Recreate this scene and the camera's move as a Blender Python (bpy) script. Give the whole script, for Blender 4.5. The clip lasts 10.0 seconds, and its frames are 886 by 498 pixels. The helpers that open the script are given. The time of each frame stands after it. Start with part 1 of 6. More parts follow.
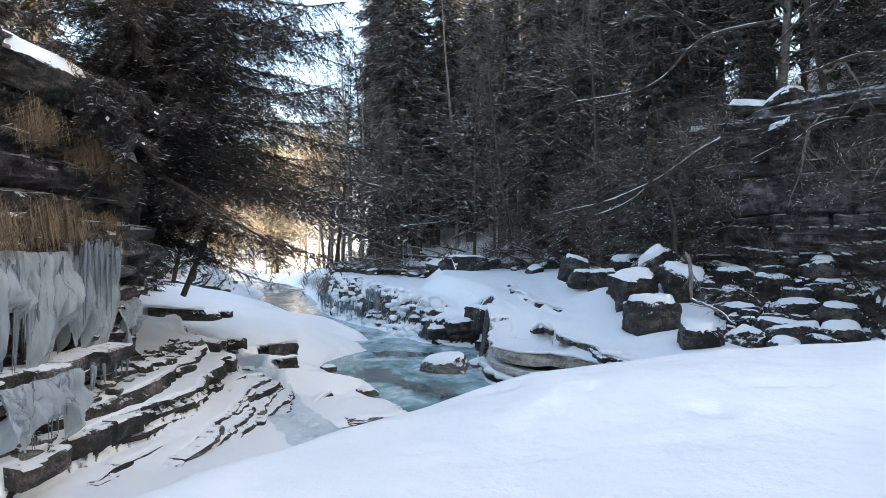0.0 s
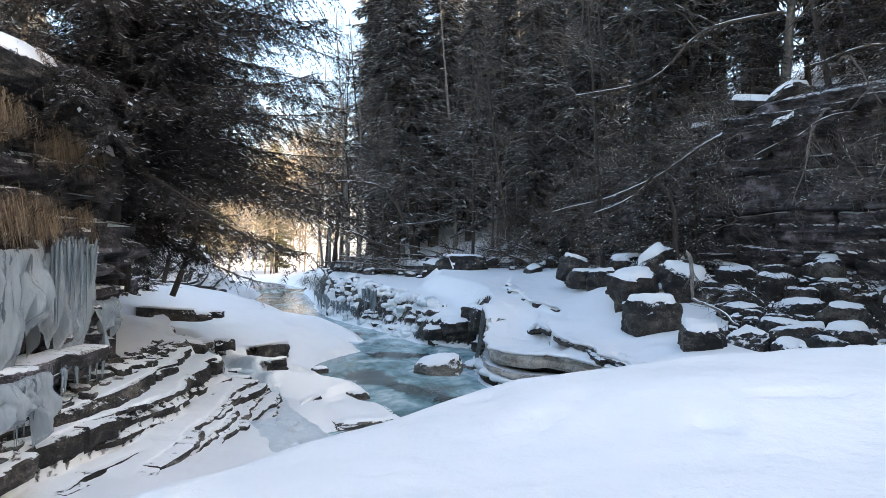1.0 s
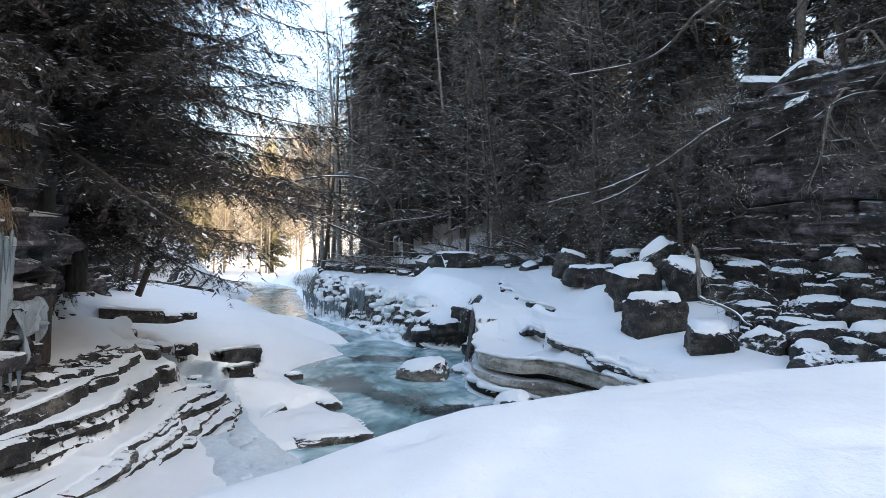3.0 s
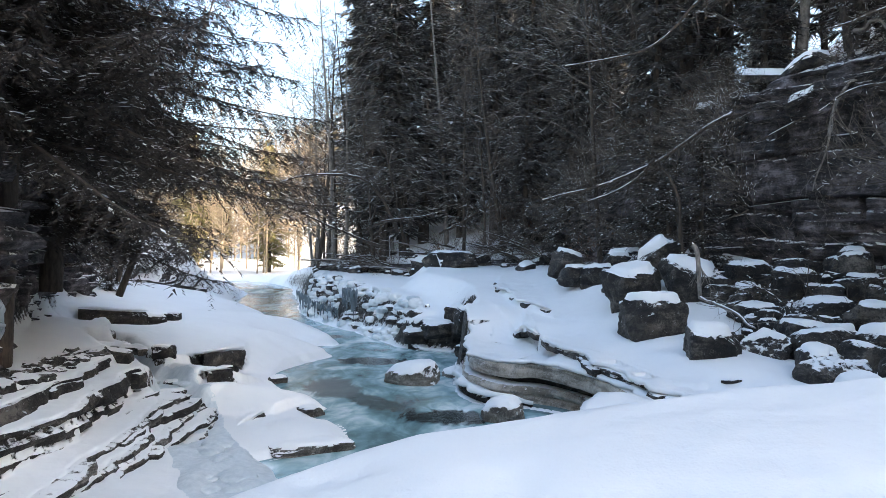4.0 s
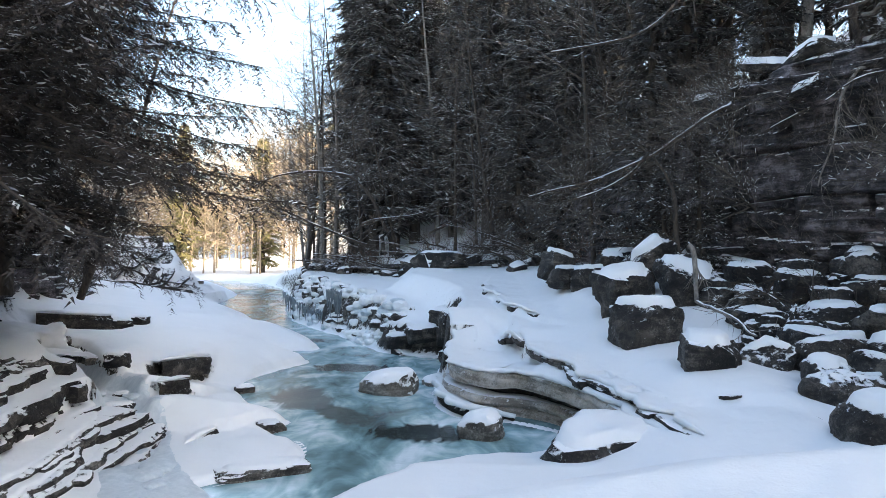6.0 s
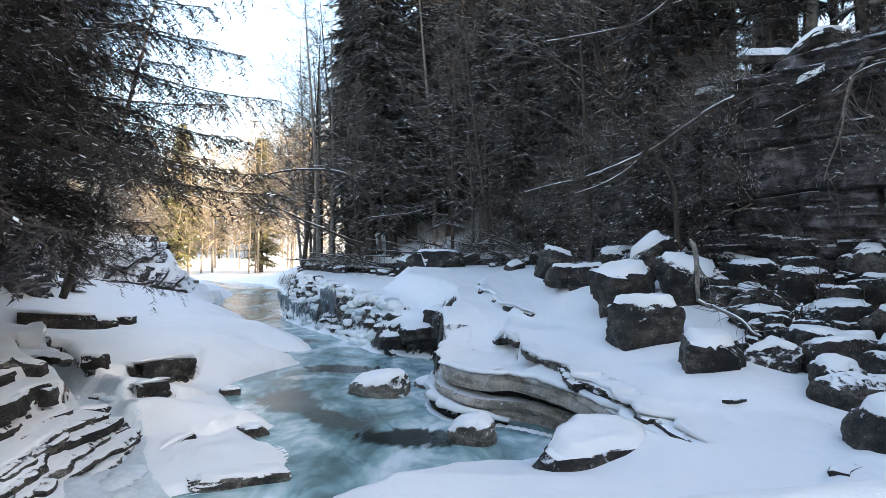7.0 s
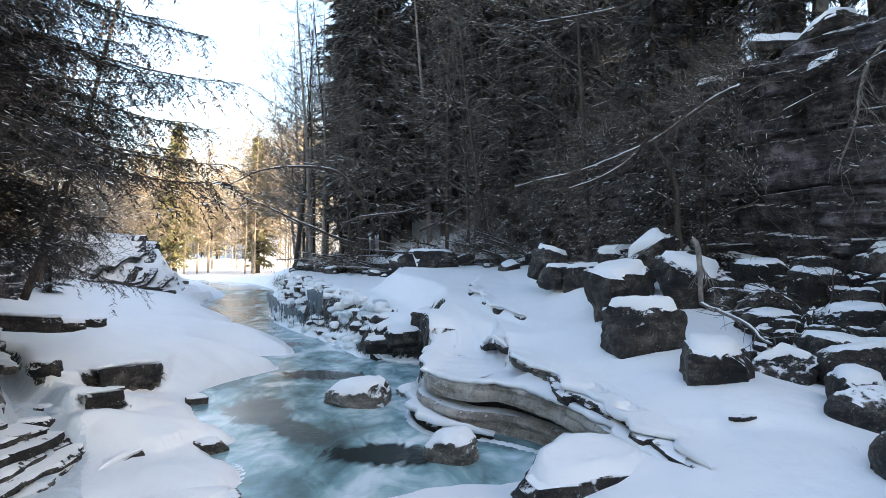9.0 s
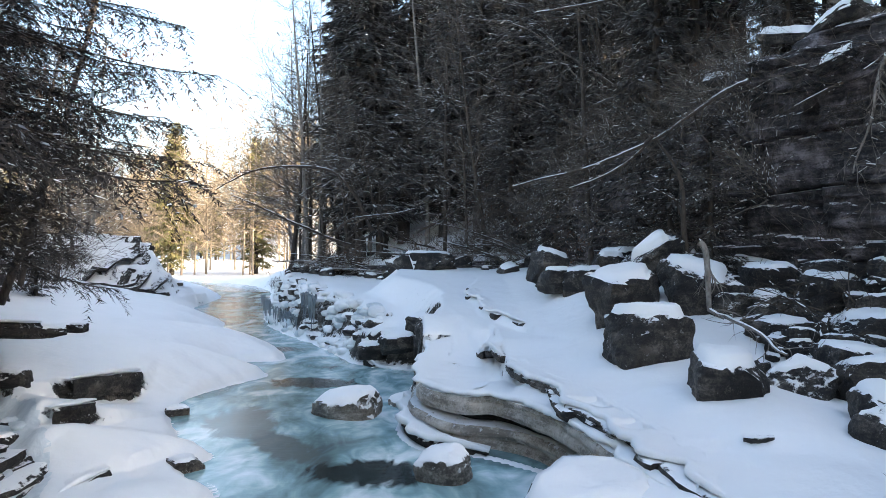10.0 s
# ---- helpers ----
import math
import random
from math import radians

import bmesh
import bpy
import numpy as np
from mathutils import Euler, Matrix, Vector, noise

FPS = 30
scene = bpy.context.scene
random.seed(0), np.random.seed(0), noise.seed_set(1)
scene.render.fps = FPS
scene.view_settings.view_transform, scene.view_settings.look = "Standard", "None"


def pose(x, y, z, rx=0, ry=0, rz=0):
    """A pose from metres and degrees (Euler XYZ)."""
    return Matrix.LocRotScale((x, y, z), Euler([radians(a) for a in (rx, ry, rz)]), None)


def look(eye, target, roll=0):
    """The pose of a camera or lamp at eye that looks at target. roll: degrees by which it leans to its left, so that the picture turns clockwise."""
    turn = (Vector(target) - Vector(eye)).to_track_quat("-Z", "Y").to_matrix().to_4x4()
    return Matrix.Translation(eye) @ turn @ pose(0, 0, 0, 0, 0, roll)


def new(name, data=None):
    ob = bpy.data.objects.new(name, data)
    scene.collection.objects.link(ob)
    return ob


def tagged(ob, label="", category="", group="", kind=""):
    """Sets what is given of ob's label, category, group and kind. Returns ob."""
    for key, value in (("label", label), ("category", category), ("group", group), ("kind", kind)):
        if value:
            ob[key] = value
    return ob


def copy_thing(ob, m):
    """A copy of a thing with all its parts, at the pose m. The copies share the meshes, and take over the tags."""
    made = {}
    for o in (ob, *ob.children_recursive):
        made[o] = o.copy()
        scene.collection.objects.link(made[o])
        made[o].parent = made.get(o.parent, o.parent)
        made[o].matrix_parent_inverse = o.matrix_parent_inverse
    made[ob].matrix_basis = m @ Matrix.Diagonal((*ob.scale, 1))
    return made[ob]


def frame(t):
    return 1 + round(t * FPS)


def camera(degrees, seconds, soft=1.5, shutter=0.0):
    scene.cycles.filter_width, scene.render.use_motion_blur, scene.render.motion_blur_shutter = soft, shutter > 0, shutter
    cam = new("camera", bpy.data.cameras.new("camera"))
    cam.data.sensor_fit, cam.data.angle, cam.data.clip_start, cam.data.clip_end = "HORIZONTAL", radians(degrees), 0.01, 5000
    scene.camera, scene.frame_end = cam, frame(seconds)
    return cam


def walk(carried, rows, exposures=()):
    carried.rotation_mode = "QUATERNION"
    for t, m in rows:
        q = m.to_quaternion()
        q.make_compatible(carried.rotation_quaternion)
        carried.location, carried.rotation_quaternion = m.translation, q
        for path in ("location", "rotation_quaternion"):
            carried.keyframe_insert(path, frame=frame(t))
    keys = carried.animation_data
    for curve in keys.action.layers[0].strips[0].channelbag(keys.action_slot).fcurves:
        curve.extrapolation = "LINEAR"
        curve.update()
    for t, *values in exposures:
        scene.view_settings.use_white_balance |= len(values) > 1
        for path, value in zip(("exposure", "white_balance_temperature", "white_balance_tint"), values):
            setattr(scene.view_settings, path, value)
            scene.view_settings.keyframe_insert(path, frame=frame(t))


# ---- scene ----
cam = camera(68.0, 10.0, soft=0.85)
PATH = [
    (0, (0.175, 0.02, 3.883), (0.151, 2.02, 3.901), 0.7),
    (0.5, (0.251, 0.245, 3.864), (0.227, 2.245, 3.882), 0.7),
    (1, (0.384, 0.568, 3.846), (0.356, 2.568, 3.864), 0.7),
    (1.5, (0.501, 0.985, 3.802), (0.471, 2.984, 3.821), 0.6),
    (2, (0.606, 1.411, 3.763), (0.575, 3.411, 3.782), 0.6),
    (2.5, (0.738, 1.841, 3.744), (0.706, 3.84, 3.761), 0.5),
    (4, (1.159, 2.965, 3.692), (1.123, 4.965, 3.709), 0.5),
    (4.5, (1.311, 3.315, 3.709), (1.274, 5.315, 3.726), 0.5),
    (5, (1.455, 3.628, 3.718), (1.418, 5.628, 3.735), 0.5),
    (5.5, (1.584, 3.909, 3.728), (1.548, 5.909, 3.744), 0.5),
    (7, (1.899, 4.795, 3.645), (1.86, 6.794, 3.662), 0.5),
    (7.5, (2.0, 5.068, 3.61), (1.96, 7.068, 3.626), 0.5),
    (8, (2.108, 5.327, 3.605), (2.067, 7.326, 3.622), 0.5),
    (8.5, (2.217, 5.624, 3.591), (2.174, 7.624, 3.61), 0.5),
    (9, (2.314, 5.971, 3.598), (2.269, 7.971, 3.618), 0.6),
    (9.5, (2.398, 6.351, 3.621), (2.351, 8.35, 3.643), 0.6),
    (10, (2.462, 6.742, 3.658), (2.414, 8.741, 3.68), 0.6),
]
walk(cam, [(t, look(eye, target, roll)) for t, eye, target, roll in PATH], [(0, 2.40, 6680, 10), (2.5, 2.38, 6680, 10), (5, 2.37, 6680, 10), (7.5, 2.36, 6680, 10), (10, 2.34, 6680, 10)])

# ---- light ----
SUN_ELEVATION, SUN_AZIMUTH = radians(19), radians(112)   # azimuth: clockwise from +y
world = bpy.data.worlds.new("winter_sky")
scene.world = world
world.use_nodes = True
wn = world.node_tree.nodes
sky = wn.new("ShaderNodeTexSky")
sky.sky_type = 'NISHITA'
sky.sun_disc = False
sky.sun_elevation = SUN_ELEVATION
sky.sun_rotation = SUN_AZIMUTH
sky.air_density, sky.dust_density, sky.ozone_density = 1.0, 3.0, 1.0
wn["Background"].inputs[1].default_value = 0.15
world.node_tree.links.new(sky.outputs[0], wn["Background"].inputs[0])

sun = new("sun", bpy.data.lights.new("sun", 'SUN'))
sun.data.energy, sun.data.angle, sun.data.color = 4.2, radians(0.5), (1.0, 0.86, 0.66)
sun_way = Vector((math.sin(SUN_AZIMUTH) * math.cos(SUN_ELEVATION), math.cos(SUN_AZIMUTH) * math.cos(SUN_ELEVATION), math.sin(SUN_ELEVATION)))
sun.matrix_world = look(sun_way * 200, (0, 0, 0))


# ---- materials ----
def material(name, roughness=0.6, metallic=0.0):
    m = bpy.data.materials.new(name)
    m.use_nodes = True
    b = m.node_tree.nodes["Principled BSDF"]
    b.inputs["Roughness"].default_value = roughness
    b.inputs["Metallic"].default_value = metallic
    return m, m.node_tree.nodes, m.node_tree.links, b


def noise_node(n, l, scale, detail=4.0, rough=0.55, stretch=None, distortion=0.0):
    geo = n.new("ShaderNodeNewGeometry")
    t = n.new("ShaderNodeTexNoise")
    t.inputs["Scale"].default_value, t.inputs["Detail"].default_value = scale, detail
    t.inputs["Roughness"].default_value, t.inputs["Distortion"].default_value = rough, distortion
    src = geo.outputs["Position"]
    if stretch:
        mp = n.new("ShaderNodeMapping")
        mp.inputs["Scale"].default_value = stretch
        l.new(src, mp.inputs[0])
        src = mp.outputs[0]
    l.new(src, t.inputs["Vector"])
    return t.outputs["Fac"]


def ramp(n, l, fac, stops):
    r = n.new("ShaderNodeValToRGB")
    e = r.color_ramp.elements
    while len(e) < len(stops):
        e.new(0.5)
    for k, (p, c) in enumerate(stops):
        e[k].position = p
        e[k].color = (*c, 1) if len(c) == 3 else c
    l.new(fac, r.inputs[0])
    return r.outputs[0]


def mix(n, l, fac, a, b, mode='MIX'):
    m = n.new("ShaderNodeMix")
    m.data_type, m.blend_type = 'RGBA', mode
    for socket, v in ((m.inputs[0], fac), (m.inputs[6], a), (m.inputs[7], b)):
        if isinstance(v, (int, float)):
            socket.default_value = v
        elif isinstance(v, tuple):
            socket.default_value = (*v, 1)
        else:
            l.new(v, socket)
    return m.outputs[2]


def calc(n, l, op, a, b=0.0, clamp=False):
    m = n.new("ShaderNodeMath")
    m.operation, m.use_clamp = op, clamp
    for socket, v in ((m.inputs[0], a), (m.inputs[1], b)):
        if isinstance(v, (int, float)):
            socket.default_value = v
        else:
            l.new(v, socket)
    return m.outputs[0]


def bump(n, l, b, height, strength=0.4, distance=0.05):
    bm_ = n.new("ShaderNodeBump")
    bm_.inputs["Strength"].default_value, bm_.inputs["Distance"].default_value = strength, distance
    l.new(height, bm_.inputs["Height"])
    l.new(bm_.outputs[0], b.inputs["Normal"])


SNOW_A, SNOW_B = (0.785, 0.80, 0.79), (0.865, 0.875, 0.865)


def snow_colour(n, l):
    return mix(n, l, noise_node(n, l, 0.9, 5), SNOW_A, SNOW_B)


def make_snow(name="snow"):
    m, n, l, b = material(name, 0.55)
    l.new(snow_colour(n, l), b.inputs["Base Color"])
    h = calc(n, l, 'ADD', noise_node(n, l, 5, 6), calc(n, l, 'MULTIPLY', noise_node(n, l, 90, 3), 0.25))
    bump(n, l, b, h, 0.5, 0.06)
    return m


def rock_colour(n, l, dark, mid, light, band=7.0, scale=1.0, damp=0.30):
    """Broken limestone: bedding bands, blotches, fine grain and pale crusts."""
    layers = noise_node(n, l, 1.0, 6, 0.7, (0.8 * scale, 0.8 * scale, band * scale))
    blotch = noise_node(n, l, 3.2 * scale, 8, 0.7, None, 0.4)
    grain = noise_node(n, l, 26 * scale, 6, 0.7)
    patch = noise_node(n, l, 0.9 * scale, 5, 0.65)
    f = calc(n, l, 'ADD', calc(n, l, 'MULTIPLY', layers, 0.40), calc(n, l, 'ADD', calc(n, l, 'MULTIPLY', blotch, 0.38), calc(n, l, 'MULTIPLY', grain, 0.22)))
    col = ramp(n, l, f, [(0.44, dark), (0.50, mid), (0.57, light)])
    wet = ramp(n, l, patch, [(0.44, (damp, damp * 0.95, damp * 0.88)), (0.58, (1, 1, 1))])
    crust = ramp(n, l, noise_node(n, l, 7 * scale, 7, 0.75), [(0.60, (0, 0, 0)), (0.68, (0.55, 0.55, 0.55))])
    col = mix(n, l, 1.0, col, wet, 'MULTIPLY')
    col = mix(n, l, crust, col, light)
    return col, calc(n, l, 'ADD', calc(n, l, 'ADD', layers, blotch), calc(n, l, 'MULTIPLY', grain, 0.5))


def make_rock(name, dark, mid, light, snow_at=None, band=7.0, rough=0.75, true_face=False, fleck=0.9, damp=0.30, dust=0.12):
    """Layered limestone; snow lies where a face is flatter than snow_at."""
    m, n, l, b = material(name, rough)
    col, h = rock_colour(n, l, dark, mid, light, band, 1.0, damp)
    if snow_at is not None:
        geo = n.new("ShaderNodeNewGeometry")
        sep = n.new("ShaderNodeSeparateXYZ")
        l.new(geo.outputs["True Normal" if true_face else "Normal"], sep.inputs[0])
        lifted = calc(n, l, 'ADD', sep.outputs[2], calc(n, l, 'MULTIPLY', calc(n, l, 'SUBTRACT', noise_node(n, l, 6.0, 8, 0.7), 0.5), fleck))
        f = ramp(n, l, lifted, [(snow_at - 0.04, (0, 0, 0)), (snow_at + 0.05, (1, 1, 1))])
        dusted = calc(n, l, 'MULTIPLY', ramp(n, l, noise_node(n, l, 6.5, 10, 0.80), [(0.60, (0, 0, 0)), (0.66, (1, 1, 1))]), calc(n, l, 'ADD', calc(n, l, 'MULTIPLY', sep.outputs[2], 1.6), dust, True))
        f = calc(n, l, 'MAXIMUM', f, dusted)
        col = mix(n, l, f, col, snow_colour(n, l))
        h = calc(n, l, 'ADD', calc(n, l, 'MULTIPLY', h, calc(n, l, 'SUBTRACT', 1.0, f)), calc(n, l, 'MULTIPLY', calc(n, l, 'ADD', noise_node(n, l, 3.5, 5), calc(n, l, 'MULTIPLY', noise_node(n, l, 70, 2), 0.1)), calc(n, l, 'MULTIPLY', f, 0.35)))
        l.new(mix(n, l, f, (rough, rough, rough), (0.6, 0.6, 0.6)), b.inputs["Roughness"])
    l.new(col, b.inputs["Base Color"])
    bump(n, l, b, h, 0.9, 0.09)
    return m


def make_plain(name, a, c, scale=8, rough=0.8, stretch=None, strength=0.4):
    m, n, l, b = material(name, rough)
    f = noise_node(n, l, scale, 6, 0.65, stretch)
    l.new(mix(n, l, ramp(n, l, f, [(0.35, (0, 0, 0)), (0.65, (1, 1, 1))]), a, c), b.inputs["Base Color"])
    bump(n, l, b, f, strength, 0.02)
    return m


def make_foliage(name, a, c, rough=0.7):
    m, n, l, b = material(name, rough)
    geo = n.new("ShaderNodeNewGeometry")
    l.new(mix(n, l, geo.outputs["Random Per Island"], a, c), b.inputs["Base Color"])
    b.inputs["Specular IOR Level"].default_value = 0.25
    return m


def make_ice(name, a, c, rough=0.18, clear=0.45):
    m, n, l, b = material(name, rough)
    f = noise_node(n, l, 3, 5, 0.6, (3, 3, 0.6))
    l.new(mix(n, l, f, a, c), b.inputs["Base Color"])
    b.inputs["IOR"].default_value = 1.31
    b.inputs["Transmission Weight"].default_value = clear
    bump(n, l, b, noise_node(n, l, 9, 4, 0.6, (2, 2, 0.5)), 0.35, 0.04)
    return m


def make_water():
    m, n, l, b = material("river_water", 0.13)
    geo = n.new("ShaderNodeNewGeometry")
    swirl = noise_node(n, l, 0.42, 3, 0.5, (1.0, 0.75, 1), 1.9)
    fine = noise_node(n, l, 1.1, 4, 0.5, (1.3, 0.6, 1), 2.6)
    f = calc(n, l, 'ADD', calc(n, l, 'MULTIPLY', swirl, 0.72), calc(n, l, 'MULTIPLY', fine, 0.28))
    col = ramp(n, l, f, [(0.30, (0.09, 0.13, 0.13)), (0.40, (0.15, 0.25, 0.255)), (0.48, (0.25, 0.40, 0.41)), (0.55, (0.43, 0.58, 0.59)), (0.64, (0.72, 0.81, 0.82))])
    warp = calc(n, l, 'MULTIPLY', calc(n, l, 'SUBTRACT', fine, 0.5), 1.5)
    sep = n.new("ShaderNodeSeparateXYZ")
    l.new(geo.outputs["Position"], sep.inputs[0])
    # dark river bed seen through clear deep water, and one painted tan reflection
    for cx, cy, rx, ry, slant, tone in RIVER_PATCHES:
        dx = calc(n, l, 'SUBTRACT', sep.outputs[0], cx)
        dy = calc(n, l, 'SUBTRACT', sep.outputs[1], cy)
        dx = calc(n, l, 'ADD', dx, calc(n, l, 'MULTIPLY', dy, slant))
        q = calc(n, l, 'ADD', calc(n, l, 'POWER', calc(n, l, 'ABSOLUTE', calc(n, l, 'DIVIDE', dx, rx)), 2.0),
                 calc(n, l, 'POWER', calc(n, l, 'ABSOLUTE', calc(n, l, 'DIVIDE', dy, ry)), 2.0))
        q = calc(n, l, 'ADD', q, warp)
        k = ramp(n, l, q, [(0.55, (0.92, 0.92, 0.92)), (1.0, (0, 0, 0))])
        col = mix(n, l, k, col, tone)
    l.new(col, b.inputs["Base Color"])
    b.inputs["IOR"].default_value = 1.33
    bump(n, l, b, noise_node(n, l, 6, 3, 0.5, (0.6, 1.6, 1), 0.6), 0.13, 0.04)
    return m


RIVER_PATCHES = [
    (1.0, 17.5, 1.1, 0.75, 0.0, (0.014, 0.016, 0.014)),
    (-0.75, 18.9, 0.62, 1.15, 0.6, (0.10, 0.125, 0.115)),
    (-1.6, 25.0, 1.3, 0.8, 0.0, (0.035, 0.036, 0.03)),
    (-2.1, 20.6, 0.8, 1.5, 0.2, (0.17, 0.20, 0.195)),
    # reflection of the sunlit valley trees, painted as a tan patch
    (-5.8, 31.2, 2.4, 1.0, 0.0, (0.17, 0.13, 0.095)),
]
SNOW = make_snow()
GROUND = make_rock("snow_over_limestone", (0.025, 0.023, 0.020), (0.085, 0.078, 0.068), (0.24, 0.22, 0.19), 0.50, 9.0)
CLIFF = make_rock("cliff_limestone", (0.02, 0.018, 0.018), (0.082, 0.071, 0.074), (0.25, 0.222, 0.23), 0.86, 6.0, fleck=1.3, damp=0.3)
LIMESTONE = make_rock("pale_limestone", (0.022, 0.020, 0.017), (0.10, 0.092, 0.08), (0.30, 0.275, 0.245), 0.80, 9.0, fleck=1.4)
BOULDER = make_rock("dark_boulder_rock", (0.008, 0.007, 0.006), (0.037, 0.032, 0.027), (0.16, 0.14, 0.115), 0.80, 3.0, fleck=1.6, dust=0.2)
PALE = make_rock("water_worn_limestone", (0.27, 0.25, 0.22), (0.54, 0.51, 0.46), (0.72, 0.69, 0.64), 0.84, 6.0, fleck=1.4, damp=0.78)
BARK = make_plain("bark", (0.026, 0.019, 0.014), (0.085, 0.066, 0.05), 14, 0.9, (1, 1, 0.25))
PALE_BARK = make_plain("pale_bark", (0.11, 0.097, 0.082), (0.30, 0.27, 0.235), 9, 0.85, (1, 1, 0.6))
NEEDLES = make_foliage("spruce_needles", (0.019, 0.0155, 0.013), (0.072, 0.059, 0.050))
FROSTED = make_foliage("frosted_needles", (0.034, 0.032, 0.029), (0.132, 0.124, 0.115))
# valley needles: warm sunlight is put into a lighter, yellower colour
SUNNY_NEEDLES = make_foliage("sunlit_needles", (0.11, 0.11, 0.05), (0.25, 0.21, 0.09))
BROWN_LEAVES = make_foliage("dry_beech_leaves", (0.06, 0.03, 0.02), (0.16, 0.085, 0.05))
# valley beeches: the golden backlit glow is put into the colour
TWIGS = make_foliage("backlit_beech_twigs", (0.17, 0.13, 0.092), (0.40, 0.32, 0.23), 0.8)
GREY_TWIGS = make_foliage("grey_twigs", (0.045, 0.037, 0.030), (0.22, 0.19, 0.16), 0.85)
GRASS = make_foliage("dry_grass", (0.07, 0.05, 0.03), (0.34, 0.25, 0.16))
ICE = make_ice("clear_blue_ice", (0.17, 0.215, 0.235), (0.46, 0.52, 0.55))
CURTAIN_ICE = make_ice("grey_curtain_ice", (0.15, 0.175, 0.185), (0.50, 0.55, 0.57), 0.3, 0.3)
RIVER_STONE = make_rock("snowy_river_stone", (0.09, 0.082, 0.07), (0.25, 0.23, 0.20), (0.48, 0.45, 0.41), 0.42, 4.0, fleck=1.1, damp=0.5)
SCREE = make_rock("snowy_scree", (0.014, 0.012, 0.010), (0.05, 0.043, 0.035), (0.15, 0.13, 0.105), 1.06, 3.0, fleck=1.5, damp=0.4)
EARTH = make_rock("frozen_earth", (0.028, 0.022, 0.017), (0.075, 0.060, 0.047), (0.19, 0.16, 0.13), 0.99, 3.0, fleck=0.35, damp=0.6)
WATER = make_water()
STREAM_ICE = make_ice("milky_stream_ice", (0.40, 0.48, 0.51), (0.84, 0.88, 0.89), 0.38, 0.12)


# ---- building helpers ----
def mesh_of(name, verts, faces, mat, smooth=True):
    me = bpy.data.meshes.new(name)
    me.from_pydata([tuple(v) for v in verts] if not isinstance(verts, np.ndarray) else verts.tolist(), [], faces if isinstance(faces, list) else faces.tolist())
    me.materials.append(mat)
    if smooth:
        me.shade_smooth()
    me.update()
    return me


def part(name, me, parent, label=""):
    ob = new(name, me)
    ob.parent = parent
    if label:
        ob["label"] = label
    return ob


def thing(name, label, category, group="", kind="", at=None):
    ob = new(name)
    ob.empty_display_size = 0.2
    if at is not None:
        ob.matrix_basis = at if isinstance(at, Matrix) else Matrix.Translation(at)
    return tagged(ob, label, category, group, kind)


def single(name, me, label, category, group="", kind="", at=None):
    ob = new(name, me)
    if at is not None:
        ob.matrix_basis = at if isinstance(at, Matrix) else Matrix.Translation(at)
    return tagged(ob, label, category, group, kind)


def hash2(ix, iy, seed):
    h = (ix.astype(np.int64) * 374761393 + iy.astype(np.int64) * 668265263 + seed * 1442695041) & 0xFFFFFFFF
    h = ((h ^ (h >> 13)) * 1274126177) & 0xFFFFFFFF
    h = (h ^ (h >> 16)) & 0xFFFFFFFF
    return h / 4294967295.0


def vnoise(x, y, seed=0):
    """Smooth value noise, 0..1."""
    x, y = np.asarray(x, float), np.asarray(y, float)
    ix, iy = np.floor(x), np.floor(y)
    fx, fy = x - ix, y - iy
    fx, fy = fx * fx * (3 - 2 * fx), fy * fy * (3 - 2 * fy)
    a, b = hash2(ix, iy, seed), hash2(ix + 1, iy, seed)
    c, d = hash2(ix, iy + 1, seed), hash2(ix + 1, iy + 1, seed)
    return (a * (1 - fx) + b * fx) * (1 - fy) + (c * (1 - fx) + d * fx) * fy


def fbm(x, y, seed=0, octaves=4):
    """Fractal noise, about -1..1."""
    s, a = 0.0, 0.5
    for k in range(octaves):
        s = s + a * (2 * vnoise(np.asarray(x) * 2 ** k, np.asarray(y) * 2 ** k, seed + k * 17) - 1)
        a *= 0.5
    return s


def smooth01(t):
    t = np.clip(t, 0, 1)
    return t * t * (3 - 2 * t)


def resample(points, step, jag=0.0, seed=0):
    """A smooth line through the plan points, at an even step, with ragged offsets."""
    p = np.array(points, float)
    out = []
    q = np.vstack([2 * p[0] - p[1], p, 2 * p[-1] - p[-2]])
    for k in range(len(p) - 1):
        a, b, c, d = q[k], q[k + 1], q[k + 2], q[k + 3]
        m = max(2, int(np.linalg.norm(c - b) / step))
        for t in np.arange(m) / m:
            out.append(0.5 * (2 * b + (c - a) * t + (2 * a - 5 * b + 4 * c - d) * t * t + (3 * b - a - 3 * c + d) * t ** 3))
    out.append(p[-1])
    out = np.array(out)
    if jag:
        s = np.arange(len(out)) * step
        out[:, 0] += jag * fbm(s / 0.9, s * 0 + 3.1, seed, 4)
        out[:, 1] += jag * fbm(s / 0.9, s * 0 + 7.7, seed + 5, 4)
    return out


def distance_to(px, py, line):
    """Distance of plan points to a line, the nearest station along it and the signed side (plus: to the line's right)."""
    best = np.full(px.shape, 1e9)
    where = np.zeros(px.shape)
    side = np.zeros(px.shape)
    run = 0.0
    for a, b in zip(line[:-1], line[1:]):
        d = b - a
        ln = math.hypot(*d) + 1e-9
        t = np.clip(((px - a[0]) * d[0] + (py - a[1]) * d[1]) / ln ** 2, 0, 1)
        ex, ey = px - a[0] - t * d[0], py - a[1] - t * d[1]
        q = ex * ex + ey * ey
        k = q < best
        best = np.where(k, q, best)
        where = np.where(k, run + t * ln, where)
        side = np.where(k, np.sign(ex * d[1] - ey * d[0]), side)
        run += ln
    return np.sqrt(best), where, side


